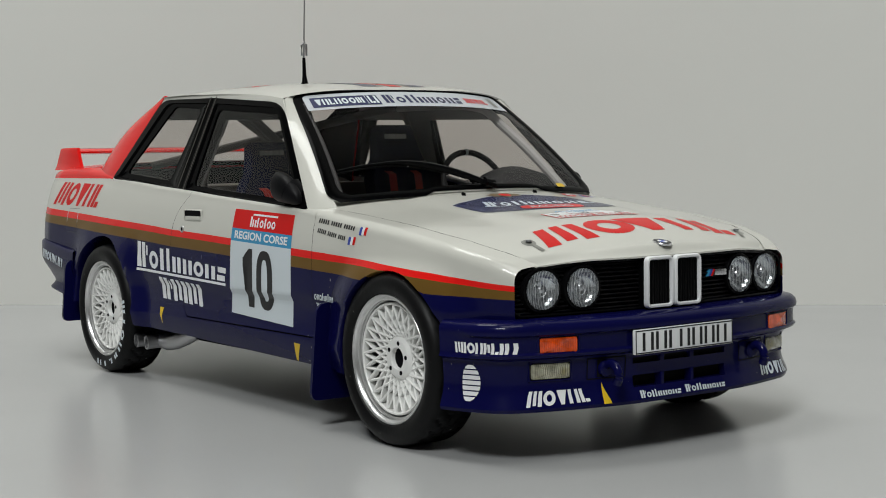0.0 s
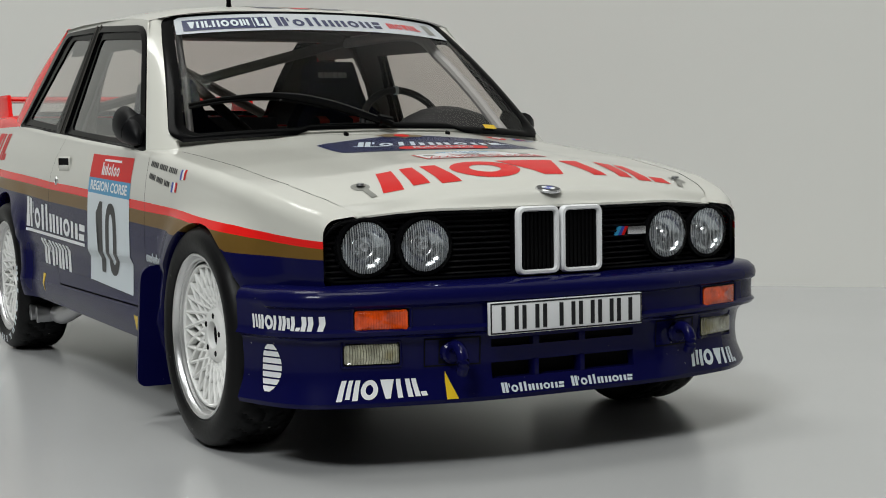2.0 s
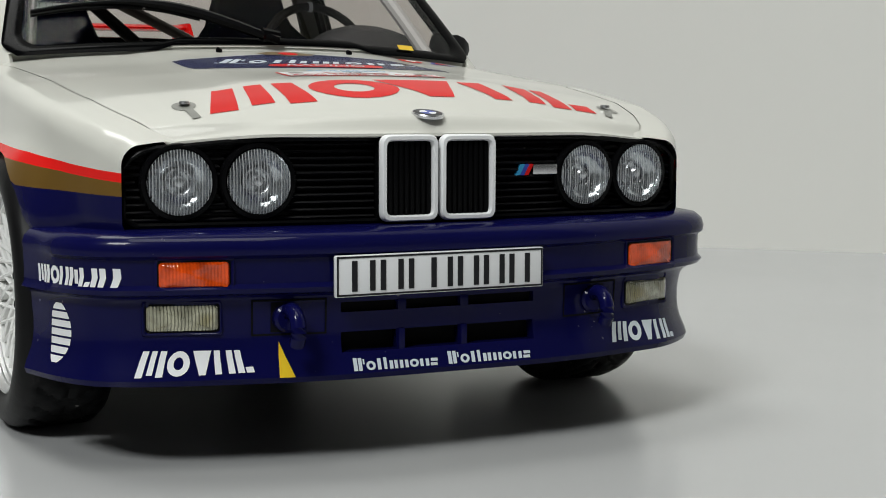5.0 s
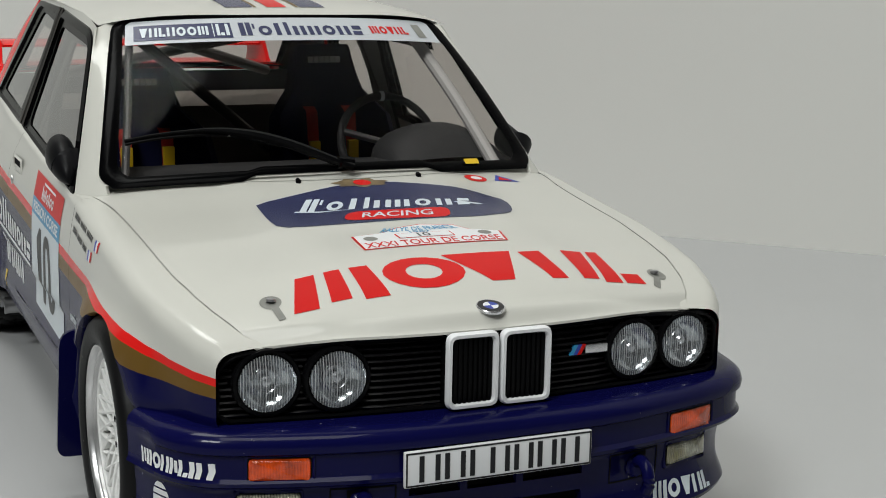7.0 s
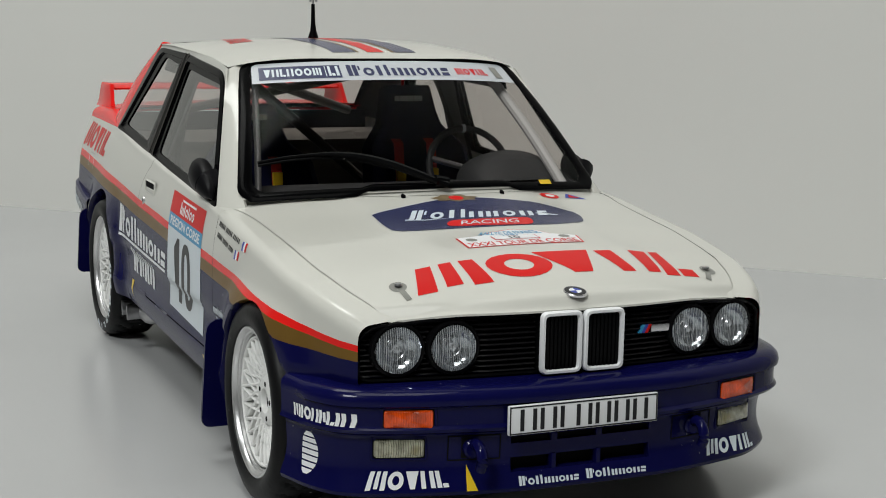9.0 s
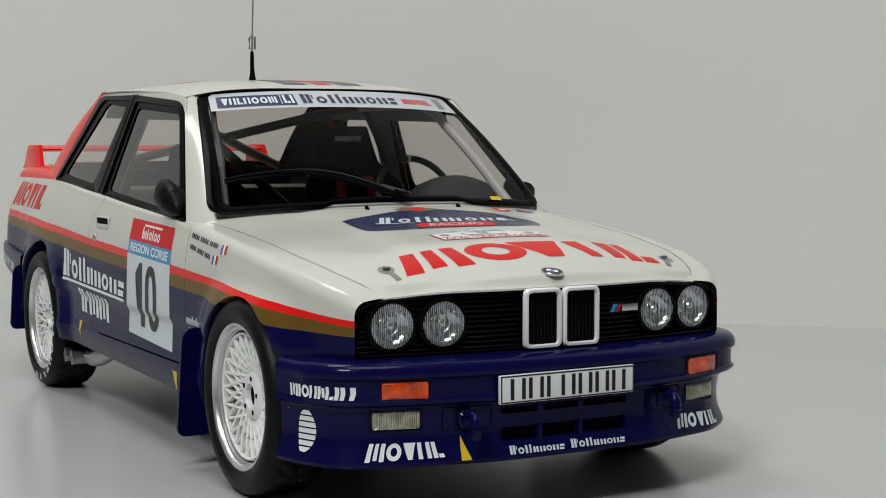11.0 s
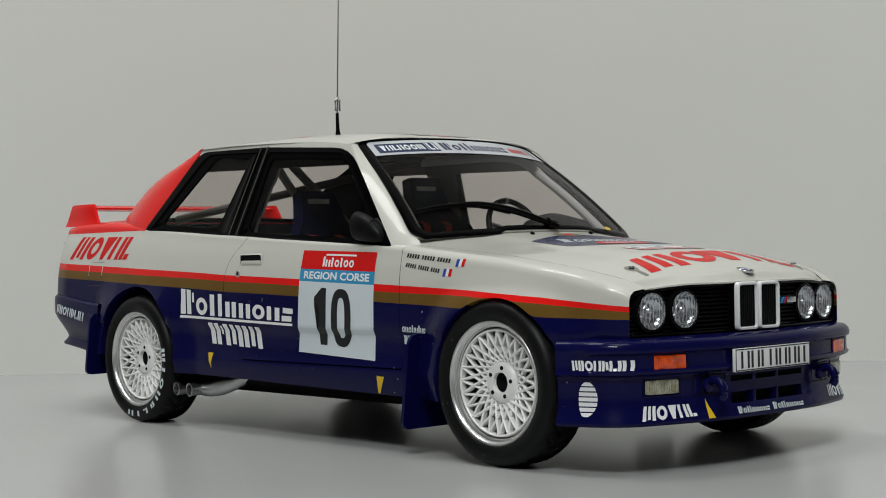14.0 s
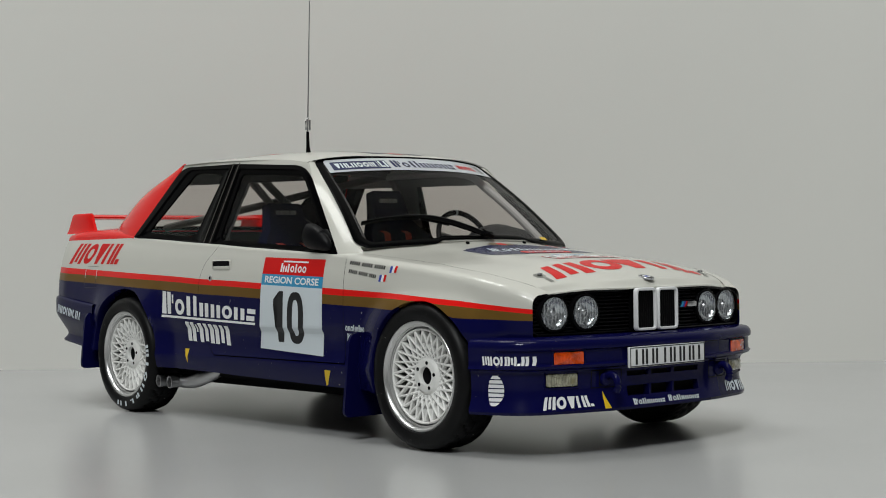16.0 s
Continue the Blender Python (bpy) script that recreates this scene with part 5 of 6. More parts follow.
# ---------------------------------------------------------------- cabin fittings
def build_interior():
    prof = [(-0.55, 0.80), (-0.62, 0.845), (-0.75, 0.868), (-0.88, 0.862), (-0.92, 0.83), (-0.90, 0.70), (-0.86, 0.55)]
    bm = grid_bm([[(x, y, z) for x, z in prof] for y in np.linspace(-0.69, 0.69, 9)])
    bmesh.ops.recalc_face_normals(bm, faces=bm.faces)
    dash = cpart("dashboard", bm, DASH, label="dark grey dashboard")
    rows = [[(x, 0.45 + 0.20 * math.cos(a), 0.850 + h * math.sin(a) ** 0.8) for a in (math.pi * k / 12 for k in range(13))] for x, h in ((-0.67, 0.03), (-0.73, 0.095), (-0.86, 0.125), (-0.90, 0.115), (-0.905, 0.08))]
    cpart("instrument_hood", grid_bm(rows), DASH, dash, "grey instrument hood")
    cpart("cabin_floor", box_bm(-2.6, -0.5, -0.70, 0.70, 0.275, 0.30), TRIM)
    cpart("firewall", box_bm(-0.62, -0.58, -0.72, 0.72, 0.28, 0.83), TRIM)
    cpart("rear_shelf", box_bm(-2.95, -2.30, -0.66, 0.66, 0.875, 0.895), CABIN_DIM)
    cpart("shelf_edge", box_bm(-2.985, -2.955, -0.62, 0.62, 0.86, 0.985), TRIM)
    for sgn in (-1, 1):
        def slab(quads, depth, name, mat, label):
            bm = bmesh.new()
            for quad in quads:
                bm.faces.new([bm.verts.new((x, sgn * (pillar_y(z, sgn) - depth), z)) for x, z in quad])
            bmesh.ops.remove_doubles(bm, verts=bm.verts, dist=1e-3)
            bmesh.ops.recalc_face_normals(bm, faces=bm.faces)
            cpart(name, bm, mat, label=label, smooth=False)

        post = []
        for z0, z1 in ((0.83, 0.98), (0.98, 1.13), (1.13, 1.275)):
            a, b = (-1.83 + 0.10 * (z - 0.85) / 0.43 for z in (z0, z1))
            post.append([(a - 0.075, z0), (a + 0.115, z0), (b + 0.105, z1), (b - 0.07, z1)])
        header = [[(-2.25, 1.225), (-1.12, 1.195), (-1.12, 1.265), (-2.25, 1.30)]]
        for quads, what in ((post, "door pillar"), (header, "roof's edge")):
            # black outer sheet puts the shade on the lining's outer face into colour
            slab(quads, 0.042, "lining_shade", TRIM, "black sheet for the shaded outer face of the lining of the " + what)
            slab(quads, 0.056, "cabin_lining", LINING, "grey inner lining of the " + what)
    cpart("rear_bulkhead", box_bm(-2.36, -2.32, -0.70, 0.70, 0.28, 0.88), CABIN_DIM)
    for sgn in (-1, 1):
        cpart("door_card", box_bm(-2.3, -0.66, sgn * 0.715 - 0.012, sgn * 0.715 + 0.012, 0.30, 0.82, 0.005), TRIM)
    racing_seat(-0.36, -0.015)
    racing_seat(0.34, 0.065)
    # steering wheel
    c, tilt = Vector((-1.02, 0.36, 0.885)), radians(-24)
    ring = []
    for k in range(33):
        a = 2 * math.pi * k / 32
        p = Vector((0, 0.172 * math.cos(a), 0.172 * math.sin(a)))
        ring.append(c + Matrix.Rotation(tilt, 3, "Y") @ p)
    sw = cpart("steering_wheel", tube_bm(ring, 0.014, 10), GRIP, label="dark three-spoke steering wheel")
    for a in (0.3, math.pi - 0.3, -math.pi / 2):
        p = c + Matrix.Rotation(tilt, 3, "Y") @ Vector((0, 0.168 * math.cos(a), 0.168 * math.sin(a)))
        cpart("spoke", tube_bm([c, p], 0.012, 8), STEEL, sw)
    p = c + Matrix.Rotation(tilt, 3, "Y") @ Vector((0.0, 0, 0.172))
    cpart("top_mark", tube_bm([p + Vector((0, -0.006, 0)), p + Vector((0, 0.006, 0))], 0.0172, 10), D_PALE, sw)
    cpart("steering_column", tube_bm([c, c + Vector((0.22, 0, -0.10))], 0.03, 10), TRIM, sw)
    # roll cage
    bars = [
        [(-1.80, -0.66, 0.3), (-1.80, -0.64, 0.90), (-1.84, -0.54, 1.24), (-1.86, -0.44, 1.295), (-1.86, 0, 1.305), (-1.86, 0.44, 1.295), (-1.84, 0.54, 1.24), (-1.80, 0.64, 0.90), (-1.80, 0.66, 0.3)],
        [(-1.84, -0.50, 1.285), (-2.75, 0.45, 1.0)],
        [(-1.84, 0.50, 1.285), (-2.75, -0.45, 1.0)],
        [(-1.84, -0.42, 1.285), (-1.84, 0.62, 0.40)],
    ]
    cage = None
    for k, pts in enumerate(bars):
        path = smooth_path(pts, 40 if len(pts) > 2 else 2)
        bm = tube_bm(path, 0.022, 10)
        if cage is None:
            cage = cpart("roll_cage", bm, CAGE, label="dark grey tubular roll cage")
        else:
            cpart("cage_tube", bm, CAGE, cage)
    # front tubes of one paint: left toned as lit, right toned as shaded
    for sgn in (-1, 1):
        path = smooth_path([screen_point(sgn * (0.86 if sgn > 0 else 0.915), t) + Vector((-0.06, 0, -0.03)) * (1.0 if sgn > 0 else 0.6) for t in (0.0, 0.25, 0.5, 0.75, 0.92)] + [Vector((-1.35, sgn * 0.50, 1.27)), Vector((-1.84, sgn * 0.50, 1.275))], 30)
        cpart("cage_tube", tube_bm(path, 0.021 if sgn > 0 else 0.012, 10), TUBE_LIT if sgn > 0 else TUBE_SHADED, cage, "front cage tube, toned as lit on the left and shaded on the right")


def racing_seat(y, rise):
    """A bucket seat: shell lofted from cushion to headrest, with harness straps."""
    rows = []
    for x, z, w, dep in ((-1.08, 0.49, 0.20, 0.02), (-1.25, 0.47, 0.225, 0.07), (-1.45, 0.46, 0.23, 0.10), (-1.56, 0.50, 0.235, 0.12), (-1.60, 0.62, 0.25, 0.13), (-1.63, 0.77, 0.255, 0.12), (-1.655, 0.88, 0.24, 0.09),
                         (-1.67, 0.935, 0.185, 0.05), (-1.68, 0.965, 0.155, 0.04), (-1.69, 1.01, 0.140, 0.03), (-1.70, 1.06, 0.125, 0.02), (-1.708, 1.092, 0.116, 0.012), (-1.712, 1.103, 0.108, 0.01)):
        up = z > 0.6
        z += rise * (z - 0.45) / 0.65
        row = []
        for k in range(13):
            s = -1 + k / 6
            side_lift = dep * abs(s) ** 2.5
            row.append((x + (side_lift if up else 0), y + w * s, z + (0 if up else side_lift)))
        rows.append(row)
    bm = grid_bm(rows)
    bmesh.ops.recalc_face_normals(bm, faces=bm.faces)
    bmesh.ops.solidify(bm, geom=bm.faces, thickness=0.05)
    st = cpart("racing_seat", bm, SEAT, label="dark navy cloth bucket seat with red harness")
    for k in range(6):
        b = y - 0.062 + k * 0.0215
        cpart("headrest_bar", box_bm(-1.690, -1.640, b, b + 0.019, 1.058 + 0.9 * rise, 1.080 + 0.9 * rise), D_LIGHT, st)
    for d in (-0.075, 0.075):
        rows = [[(x, y + d + e, z) for e in (-0.022, 0.022)] for x, z in ((-1.600, 0.905 + 0.8 * rise), (-1.560, 0.890 + 0.8 * rise), (-1.545, 0.86), (-1.520, 0.75), (-1.465, 0.60), (-1.40, 0.55))]
        bm = grid_bm(rows)
        bmesh.ops.solidify(bm, geom=bm.faces, thickness=0.006)
        cpart("harness_strap", bm, BELT, st, "red harness strap")
        cpart("strap_buckle", box_bm(-1.540, -1.512, y + d - 0.020, y + d + 0.020, 0.745, 0.835, 0.004), D_YELLOW, st, "yellow strap adjuster")


build_interior()


# ---------------------------------------------------------------- markings
front_skin = grid_bm([[p + w * (o + front_inset(p.y, z)) + Vector((0, 0, z)) for o, z in FRONT_SECTION] for p, w in zip(FRONT_PTS, FRONT_WAYS)])
rb_pts, rb_ways = bumper_frame(REAR_PLAN)
rear_skin = grid_bm([[p - Vector((w.x, 0.45 * w.y, 0)) * o + Vector((0, 0, z - 0.045 * smoothstep(-3.5, -2.9, p.x))) for o, z in REAR_SECTION] for p, w in zip(rb_pts, rb_ways)])
TREES = {"side": SIDE_TREES, "hood": [HOOD_TREE], "roof": [ROOF_TREE], "front": [BVHTree.FromBMesh(front_skin)], "rear_side": [BVHTree.FromBMesh(rear_skin)], "front_side": [BVHTree.FromBMesh(front_skin)]}
front_skin.free()
rear_skin.free()


def project(kind, u, v, out):
    """A point (u, v) of a marking laid on the car. Sides: u = x, v = z; hood and roof: u = y, v = -x; front: u = y, v = z."""
    if kind in ("side", "rear_side", "front_side"):
        start, way = Vector((u, -1.5, v)), Vector((0, 1, 0))
    elif kind in ("hood", "roof"):
        start, way = Vector((-v, u, 2.5)), Vector((0, 0, -1))
    else:
        start, way = Vector((1.5, u, v)), Vector((-1, 0, 0))
    best = None
    for tree in TREES[kind]:
        p, n, _, d = tree.ray_cast(start, way)
        if p is not None and (best is None or d < best[1]):
            best = (p, d)
    if best is None:
        for tree in TREES[kind]:
            p, n, _, d = tree.find_nearest(start + way * (0.9 if kind == "front" else 1.65 if kind in ("hood", "roof") else 0.69))
            if p is not None:
                best = (p, d)
                break
    return best[0] - way * out


def lay(bm, kind, out, step=0.022):
    """Cuts a flat marking (x = u, y = v) fine enough to bend, and lays it on the car."""
    us, vs = [v.co.x for v in bm.verts], [v.co.y for v in bm.verts]
    for axis, values in ((0, us), (1, vs)):
        a, b = min(values), max(values)
        n = int((b - a) / step)
        for k in range(1, n + 1):
            c = a + (b - a) * k / (n + 1)
            co, no = ((c, 0, 0), (1, 0, 0)) if axis == 0 else ((0, c, 0), (0, 1, 0))
            bmesh.ops.bisect_plane(bm, geom=bm.verts[:] + bm.edges[:] + bm.faces[:], dist=1e-6, plane_co=co, plane_no=no)
    if kind == "side":  # along the door's crease
        for c in (0.318, 0.3515, 0.385, 0.4185, 0.452, 0.478):
            if min(vs) < c < max(vs):
                bmesh.ops.bisect_plane(bm, geom=bm.verts[:] + bm.edges[:] + bm.faces[:], dist=1e-6, plane_co=(0, c, 0), plane_no=(0, 1, 0))
    for v in bm.verts:
        v.co = project(kind, v.co.x, v.co.y, out)
    bmesh.ops.recalc_face_normals(bm, faces=bm.faces)
    return bm


def flat(polys):
    bm = bmesh.new()
    for poly in polys:
        bm.faces.new([bm.verts.new((p[0], p[1], 0)) for p in poly])
    bmesh.ops.triangulate(bm, faces=[f for f in bm.faces if len(f.verts) > 4])
    bmesh.ops.remove_doubles(bm, verts=bm.verts, dist=1e-5)
    return bm


def marking(name, polys, kind, mat, parent=None, label="", out=0.0022):
    made = [cpart(name, lay(flat([poly]), kind, out, 0.009 if name in ("jacking_mark", "flag_band", "name_bar") else 0.022), mat, parent, label) for poly in polys]
    return made[0]


def ellipse(cx, cy, rx, ry, n=24, skew=0.0):
    return [(cx + rx * math.cos(a) + skew * ry * math.sin(a), cy + ry * math.sin(a)) for a in (2 * math.pi * k / n for k in range(n))]


def in_quad(quad, s, t):
    """A place in the quad bottom-left, bottom-right, top-right, top-left."""
    bl, br, tr, tl = (Vector(q) for q in quad)
    return (bl * (1 - s) + br * s) * (1 - t) + (tl * (1 - s) + tr * s) * t


def bars(quad, widths, gap=0.18, tall=None):
    """Plain bars of the size of a row of characters; a negative width is a rounded bar, None a space."""
    total = sum(abs(w) if w else 0.5 for w in widths) + gap * (len(widths) - 1)
    polys, at = [], 0.0
    for k, w in enumerate(widths):
        ww = abs(w) if w else 0.5
        a, b = at / total, (at + ww) / total
        top = tall[k] if tall else 1.0
        if w:
            if w < 0:
                polys.append([in_quad(quad, (a + b) / 2 + (b - a) / 2 * math.cos(q), top / 2 + top / 2 * math.sin(q)) for q in (2 * math.pi * i / 16 for i in range(16))])
            else:
                polys.append([in_quad(quad, *q) for q in ((a, 0), (b, 0), (b, top), (a, top))])
        at += ww + gap
    return polys


GLYPHS = {  # plain stand-ins for characters: width, then bars, rings and wedges in a unit box
    "three": (1.30, [("bar", 0, 0.26, 0, 1), ("bar", 0.39, 0.61, 0.08, 1), ("bar", 0.74, 1, 0, 1)]),
    "ring": (1.15, [("ring", 0, 1, 0, 1)]),
    "wedge": (1.0, [("wedge", 0, 1, 0, 1)]),
    "two": (1.0, [("bar", 0, 0.33, 0, 1), ("bar", 0.67, 1, 0, 1)]),
    "foot": (0.8, [("bar", 0, 0.42, 0, 1), ("bar", 0.52, 1, 0, 0.25)]),
    "one": (0.36, [("bar", 0, 1, 0, 1)]),
    "comb": (0.80, [("bar", 0, 0.42, 0, 1), ("bar", 0.55, 0.95, 0.12, 0.88)]),
    "bow": (1.0, [("bar", 0, 0.34, 0, 1), ("bar", 0.44, 0.76, 0, 1), ("bar", 0.86, 1, 0.5, 0.9)]),
    "tall": (0.50, [("bar", 0.1, 0.75, 0, 0.93)]),
    "chair": (0.85, [("bar", 0, 0.33, 0, 1), ("bar", 0.63, 1, 0, 0.70)]),
    "low_ring": (0.85, [("ring", 0, 1, 0, 0.74)]),
    "low_two": (0.85, [("bar", 0, 0.35, 0, 0.72), ("bar", 0.63, 1, 0, 0.70)]),
    "low_three": (1.30, [("bar", 0, 0.23, 0, 0.72), ("bar", 0.39, 0.62, 0, 0.70), ("bar", 0.77, 1, 0, 0.70)]),
    "low_pill": (0.72, [("bar", 0.1, 1, 0.44, 0.74), ("bar", 0, 0.9, 0, 0.30)]),
    "space": (0.5, []),
}
OIL = ("three", "ring", "wedge", "two", "foot")
TYRES = ("three", "one", "ring", "two", "comb", "foot", "one", "two")
TOBACCO = ("bow", "low_ring", "tall", "chair", "low_three", "low_ring", "low_two", "low_pill")
MAKER = ("bow", "three", "three")
PHONE = ("wedge", "two", "foot", "two", "ring", "ring", "three")


def strokes(quad, tokens, gap=0.15):
    """A row of plain strokes that fills a quad: a list of polygons for each bar or ring."""
    total = sum(GLYPHS[t][0] for t in tokens) + gap * (len(tokens) - 1)
    row, at = [], 0.0
    for t in tokens:
        width, shapes = GLYPHS[t]
        polys = None

        def place(u, v):
            return in_quad(quad, (at + u * width) / total, v)

        for shape, x0, x1, y0, y1 in shapes:
            if shape != "ring" or not polys:
                polys = []
                row.append(polys)
            if shape == "bar":
                polys.append([place(*q) for q in ((x0, y0), (x1, y0), (x1, y1), (x0, y1))])
            elif shape == "wedge":
                a, b = x0 + (x1 - x0) * 0.34, x0 + (x1 - x0) * 0.66
                polys.append([place(*q) for q in ((a, y0), (b, y0), (x1, y1), (x0, y1))])
            else:
                cx, cy, rx, ry = (x0 + x1) / 2, (y0 + y1) / 2, (x1 - x0) / 2, (y1 - y0) / 2
                rim = [(math.cos(2 * math.pi * k / 20), math.sin(2 * math.pi * k / 20)) for k in range(21)]
                for (c0, s0), (c1, s1) in zip(rim, rim[1:]):
                    polys.append([place(cx + rx * c * f, cy + ry * z * g) for c, z, f, g in ((c0, s0, 0.44, 0.50), (c0, s0, 1, 1), (c1, s1, 1, 1), (c1, s1, 0.44, 0.50))])
        at += width + gap
    return row


def stroke_name(quad, tokens, kind, mat, parent=None, label="", out=0.0012, gap=0.15):
    """A sponsor's name in plain strokes, each a sticker of its own."""
    for polys in strokes(quad, tokens, gap):
        cpart("sponsor_mark", lay(flat(polys), kind, out), mat, parent, label)


def lettering(text, quad, bold=0.012):
    """Readable characters, fitted into a quad."""
    c = bpy.data.curves.new("letters", "FONT")
    c.body, c.resolution_u, c.offset = text, 4, bold
    ob = new("letters", c)
    me = bpy.data.meshes.new_from_object(ob.evaluated_get(bpy.context.evaluated_depsgraph_get()))
    bm = bmesh.new()
    bm.from_mesh(me)
    bpy.data.objects.remove(ob)
    bpy.data.curves.remove(c)
    bpy.data.meshes.remove(me)
    xs, ys = [v.co.x for v in bm.verts], [v.co.y for v in bm.verts]
    x0, x1, y0, y1 = min(xs), max(xs), min(ys), max(ys)
    for v in bm.verts:
        p = in_quad(quad, (v.co.x - x0) / (x1 - x0), (v.co.y - y0) / (y1 - y0))
        v.co = (p.x, p.y, 0)
    bmesh.ops.triangulate(bm, faces=bm.faces)
    return bm


def words(name, text, quad, kind, mat, parent=None, out=0.004):
    return cpart(name, lay(lettering(text, quad), kind, out), mat, parent, smooth=False)


def rect(x0, x1, y0, y1):
    return [(x0, y0), (x1, y0), (x1, y1), (x0, y1)]


door = doors[0]
N = 0.0012


def on_door(name, polys, mat, out=N, parent=None, label=""):
    """A marking on the right door."""
    return part(name, lay(flat(polys), "side", out), mat, parent or door, label)


def side_markings():
    # start-number panel
    q = [(-1.232, 0.371), (-0.714, 0.349), (-0.702, 0.801), (-1.203, 0.818)]
    sheet = on_door("number_panel", [[in_quad(q, *p) for p in ((0, 0), (1, 0), (1, 0.70), (0, 0.70))]], D_PALE, N, None, "pale start-number sticker with red and blue heads")
    part("panel_head", lay(flat([[in_quad(q, *p) for p in ((0, 0.82), (1, 0.82), (1, 1), (0, 1))]]), "side", N), D_RED, sheet)
    part("panel_band", lay(flat([[in_quad(q, *p) for p in ((0, 0.70), (1, 0.70), (1, 0.82), (0, 0.82))]]), "side", N), D_CYAN, sheet)
    for polys in strokes([in_quad(q, 0.30, 0.850), in_quad(q, 0.72, 0.850), in_quad(q, 0.72, 0.945), in_quad(q, 0.30, 0.945)], ("one", "low_two", "tall", "low_ring", "tall", "low_ring", "low_ring")):
        part("head_mark", lay(flat(polys), "side", N + 0.0009), D_WHITE, sheet)
    part("head_rule", lay(flat([[in_quad(q, *p) for p in ((0.33, 0.955), (0.74, 0.955), (0.74, 0.972), (0.33, 0.972))]]), "side", N + 0.0009), D_WHITE, sheet)
    bq = [in_quad(q, 0.06, 0.725), in_quad(q, 0.94, 0.725), in_quad(q, 0.94, 0.80), in_quad(q, 0.06, 0.80)]
    part("panel_words", lay(lettering("REGION CORSE", bq, 0.03), "side", N + 0.0009), D_WHITE, sheet, smooth=False)
    # the number's two figures: a flagged stem and a tall ring
    stem = [(0.44, 0), (1, 0), (1, 1), (0.60, 1), (0.42, 0.885), (0, 0.83), (0, 0.70), (0.44, 0.735)]
    rim = []
    for k in range(33):
        c, z = math.cos(2 * math.pi * k / 32), math.sin(2 * math.pi * k / 32)
        rim.append((math.copysign(abs(c) ** 0.75, c), math.copysign(abs(z) ** 0.75, z)))
    ring = [[(0.5 + 0.5 * c * f, 0.5 + 0.5 * z * g) for c, z, f, g in ((*a, 0.38, 0.70), (*a, 1, 1), (*b, 1, 1), (*b, 0.38, 0.70))] for a, b in zip(rim, rim[1:])]
    for polys, s0, s1 in (([stem], 0.225, 0.385), (ring, 0.455, 0.715)):
        nq = [in_quad(q, s0, 0.095), in_quad(q, s1, 0.095), in_quad(q, s1 - 0.005, 0.645), in_quad(q, s0 - 0.005, 0.645)]
        bm = flat([[in_quad(nq, *p) for p in poly] for poly in polys])
        bmesh.ops.remove_doubles(bm, verts=bm.verts, dist=1e-5)
        part("start_number", lay(bm, "side", N + 0.0009), D_BLACK, sheet, "black start number", smooth=False)
    # sponsor names as bars: on the quarter panel and the door
    tq = [(-2.150, 0.527), (-1.262, 0.502), (-1.258, 0.580), (-2.156, 0.648)]
    stroke_name(tq, TOBACCO, "side", D_WHITE, None, "white sponsor name as plain strokes", N)
    marking("sponsor_rule", [[(-2.152, 0.508), (-1.265, 0.483), (-1.265, 0.494), (-2.152, 0.520)]], "side", D_WHITE, None, "", N)
    stroke_name([(-1.905, 0.388), (-1.500, 0.374), (-1.520, 0.472), (-1.925, 0.488)], MAKER, "side", D_WHITE, None, "", N, 0.12)
    stroke_name([(-3.318, 0.803), (-2.712, 0.795), (-2.640, 0.910), (-3.232, 0.922)], OIL, "side", D_RED, None, "red sponsor name as plain strokes", N, 0.10)
    # crew names as bars, with little flags
    for z, x1 in ((0.797, -0.245), (0.759, -0.315)):
        n = 14 if z > 0.78 else 12
        marking("name_bar", bars([(-0.545 + 0.03, z - 0.012 - 0.008), (x1, z - 0.046), (x1 + 0.005, z - 0.030), (-0.545 + 0.035, z - 0.003)], [0.8 if k % 6 else None for k in range(1, n + 5)], 0.45), "side", D_BLACK, None, "", N)
        for k, m in enumerate((D_BLUE, D_WHITE, D_RED)):
            x = x1 + 0.022 + 0.016 * k
            marking("flag_band", [[(x, z - 0.060), (x + 0.016, z - 0.061), (x + 0.023, z - 0.031), (x + 0.007, z - 0.030)]], "side", m, None, "", N)
    stroke_name([(-0.530, 0.474), (-0.385, 0.470), (-0.385, 0.500), (-0.530, 0.506)], ("low_ring", "low_two", "low_ring", "chair", "low_two", "one", "low_two", "low_ring"), "side", D_PALE, None, "", N)
    stroke_name([(-0.530, 0.425), (-0.430, 0.422), (-0.430, 0.458), (-0.530, 0.462)], ("bow", "one", "foot", "comb", "wedge"), "side", D_PALE, None, "", N)
    # yellow arrow heads on the sill
    marking("jacking_mark", [[(-1.938, 0.345), (-1.896, 0.345), (-1.916, 0.268)]], "side", D_YELLOW, None, "", N)
    marking("jacking_mark", [[(-0.702, 0.288), (-0.655, 0.286), (-0.700, 0.214), (-0.712, 0.214)]], "side", D_YELLOW, None, "", N)
    # fuel flap outline
    for r, m in ((rect(-3.086, -3.083, 0.665, 0.715), D_BLACK), (rect(-2.946, -2.943, 0.665, 0.715), D_BLACK), (rect(-3.086, -3.081, 0.715, 0.770), D_PALE), (rect(-2.946, -2.941, 0.715, 0.770), D_PALE), (rect(-3.080, -2.940, 0.660, 0.664), D_BLACK), (rect(-3.066, -2.930, 0.783, 0.786), D_GREY)):
        marking("flap_seam", [r], "side", m, None, "", 0.0012)
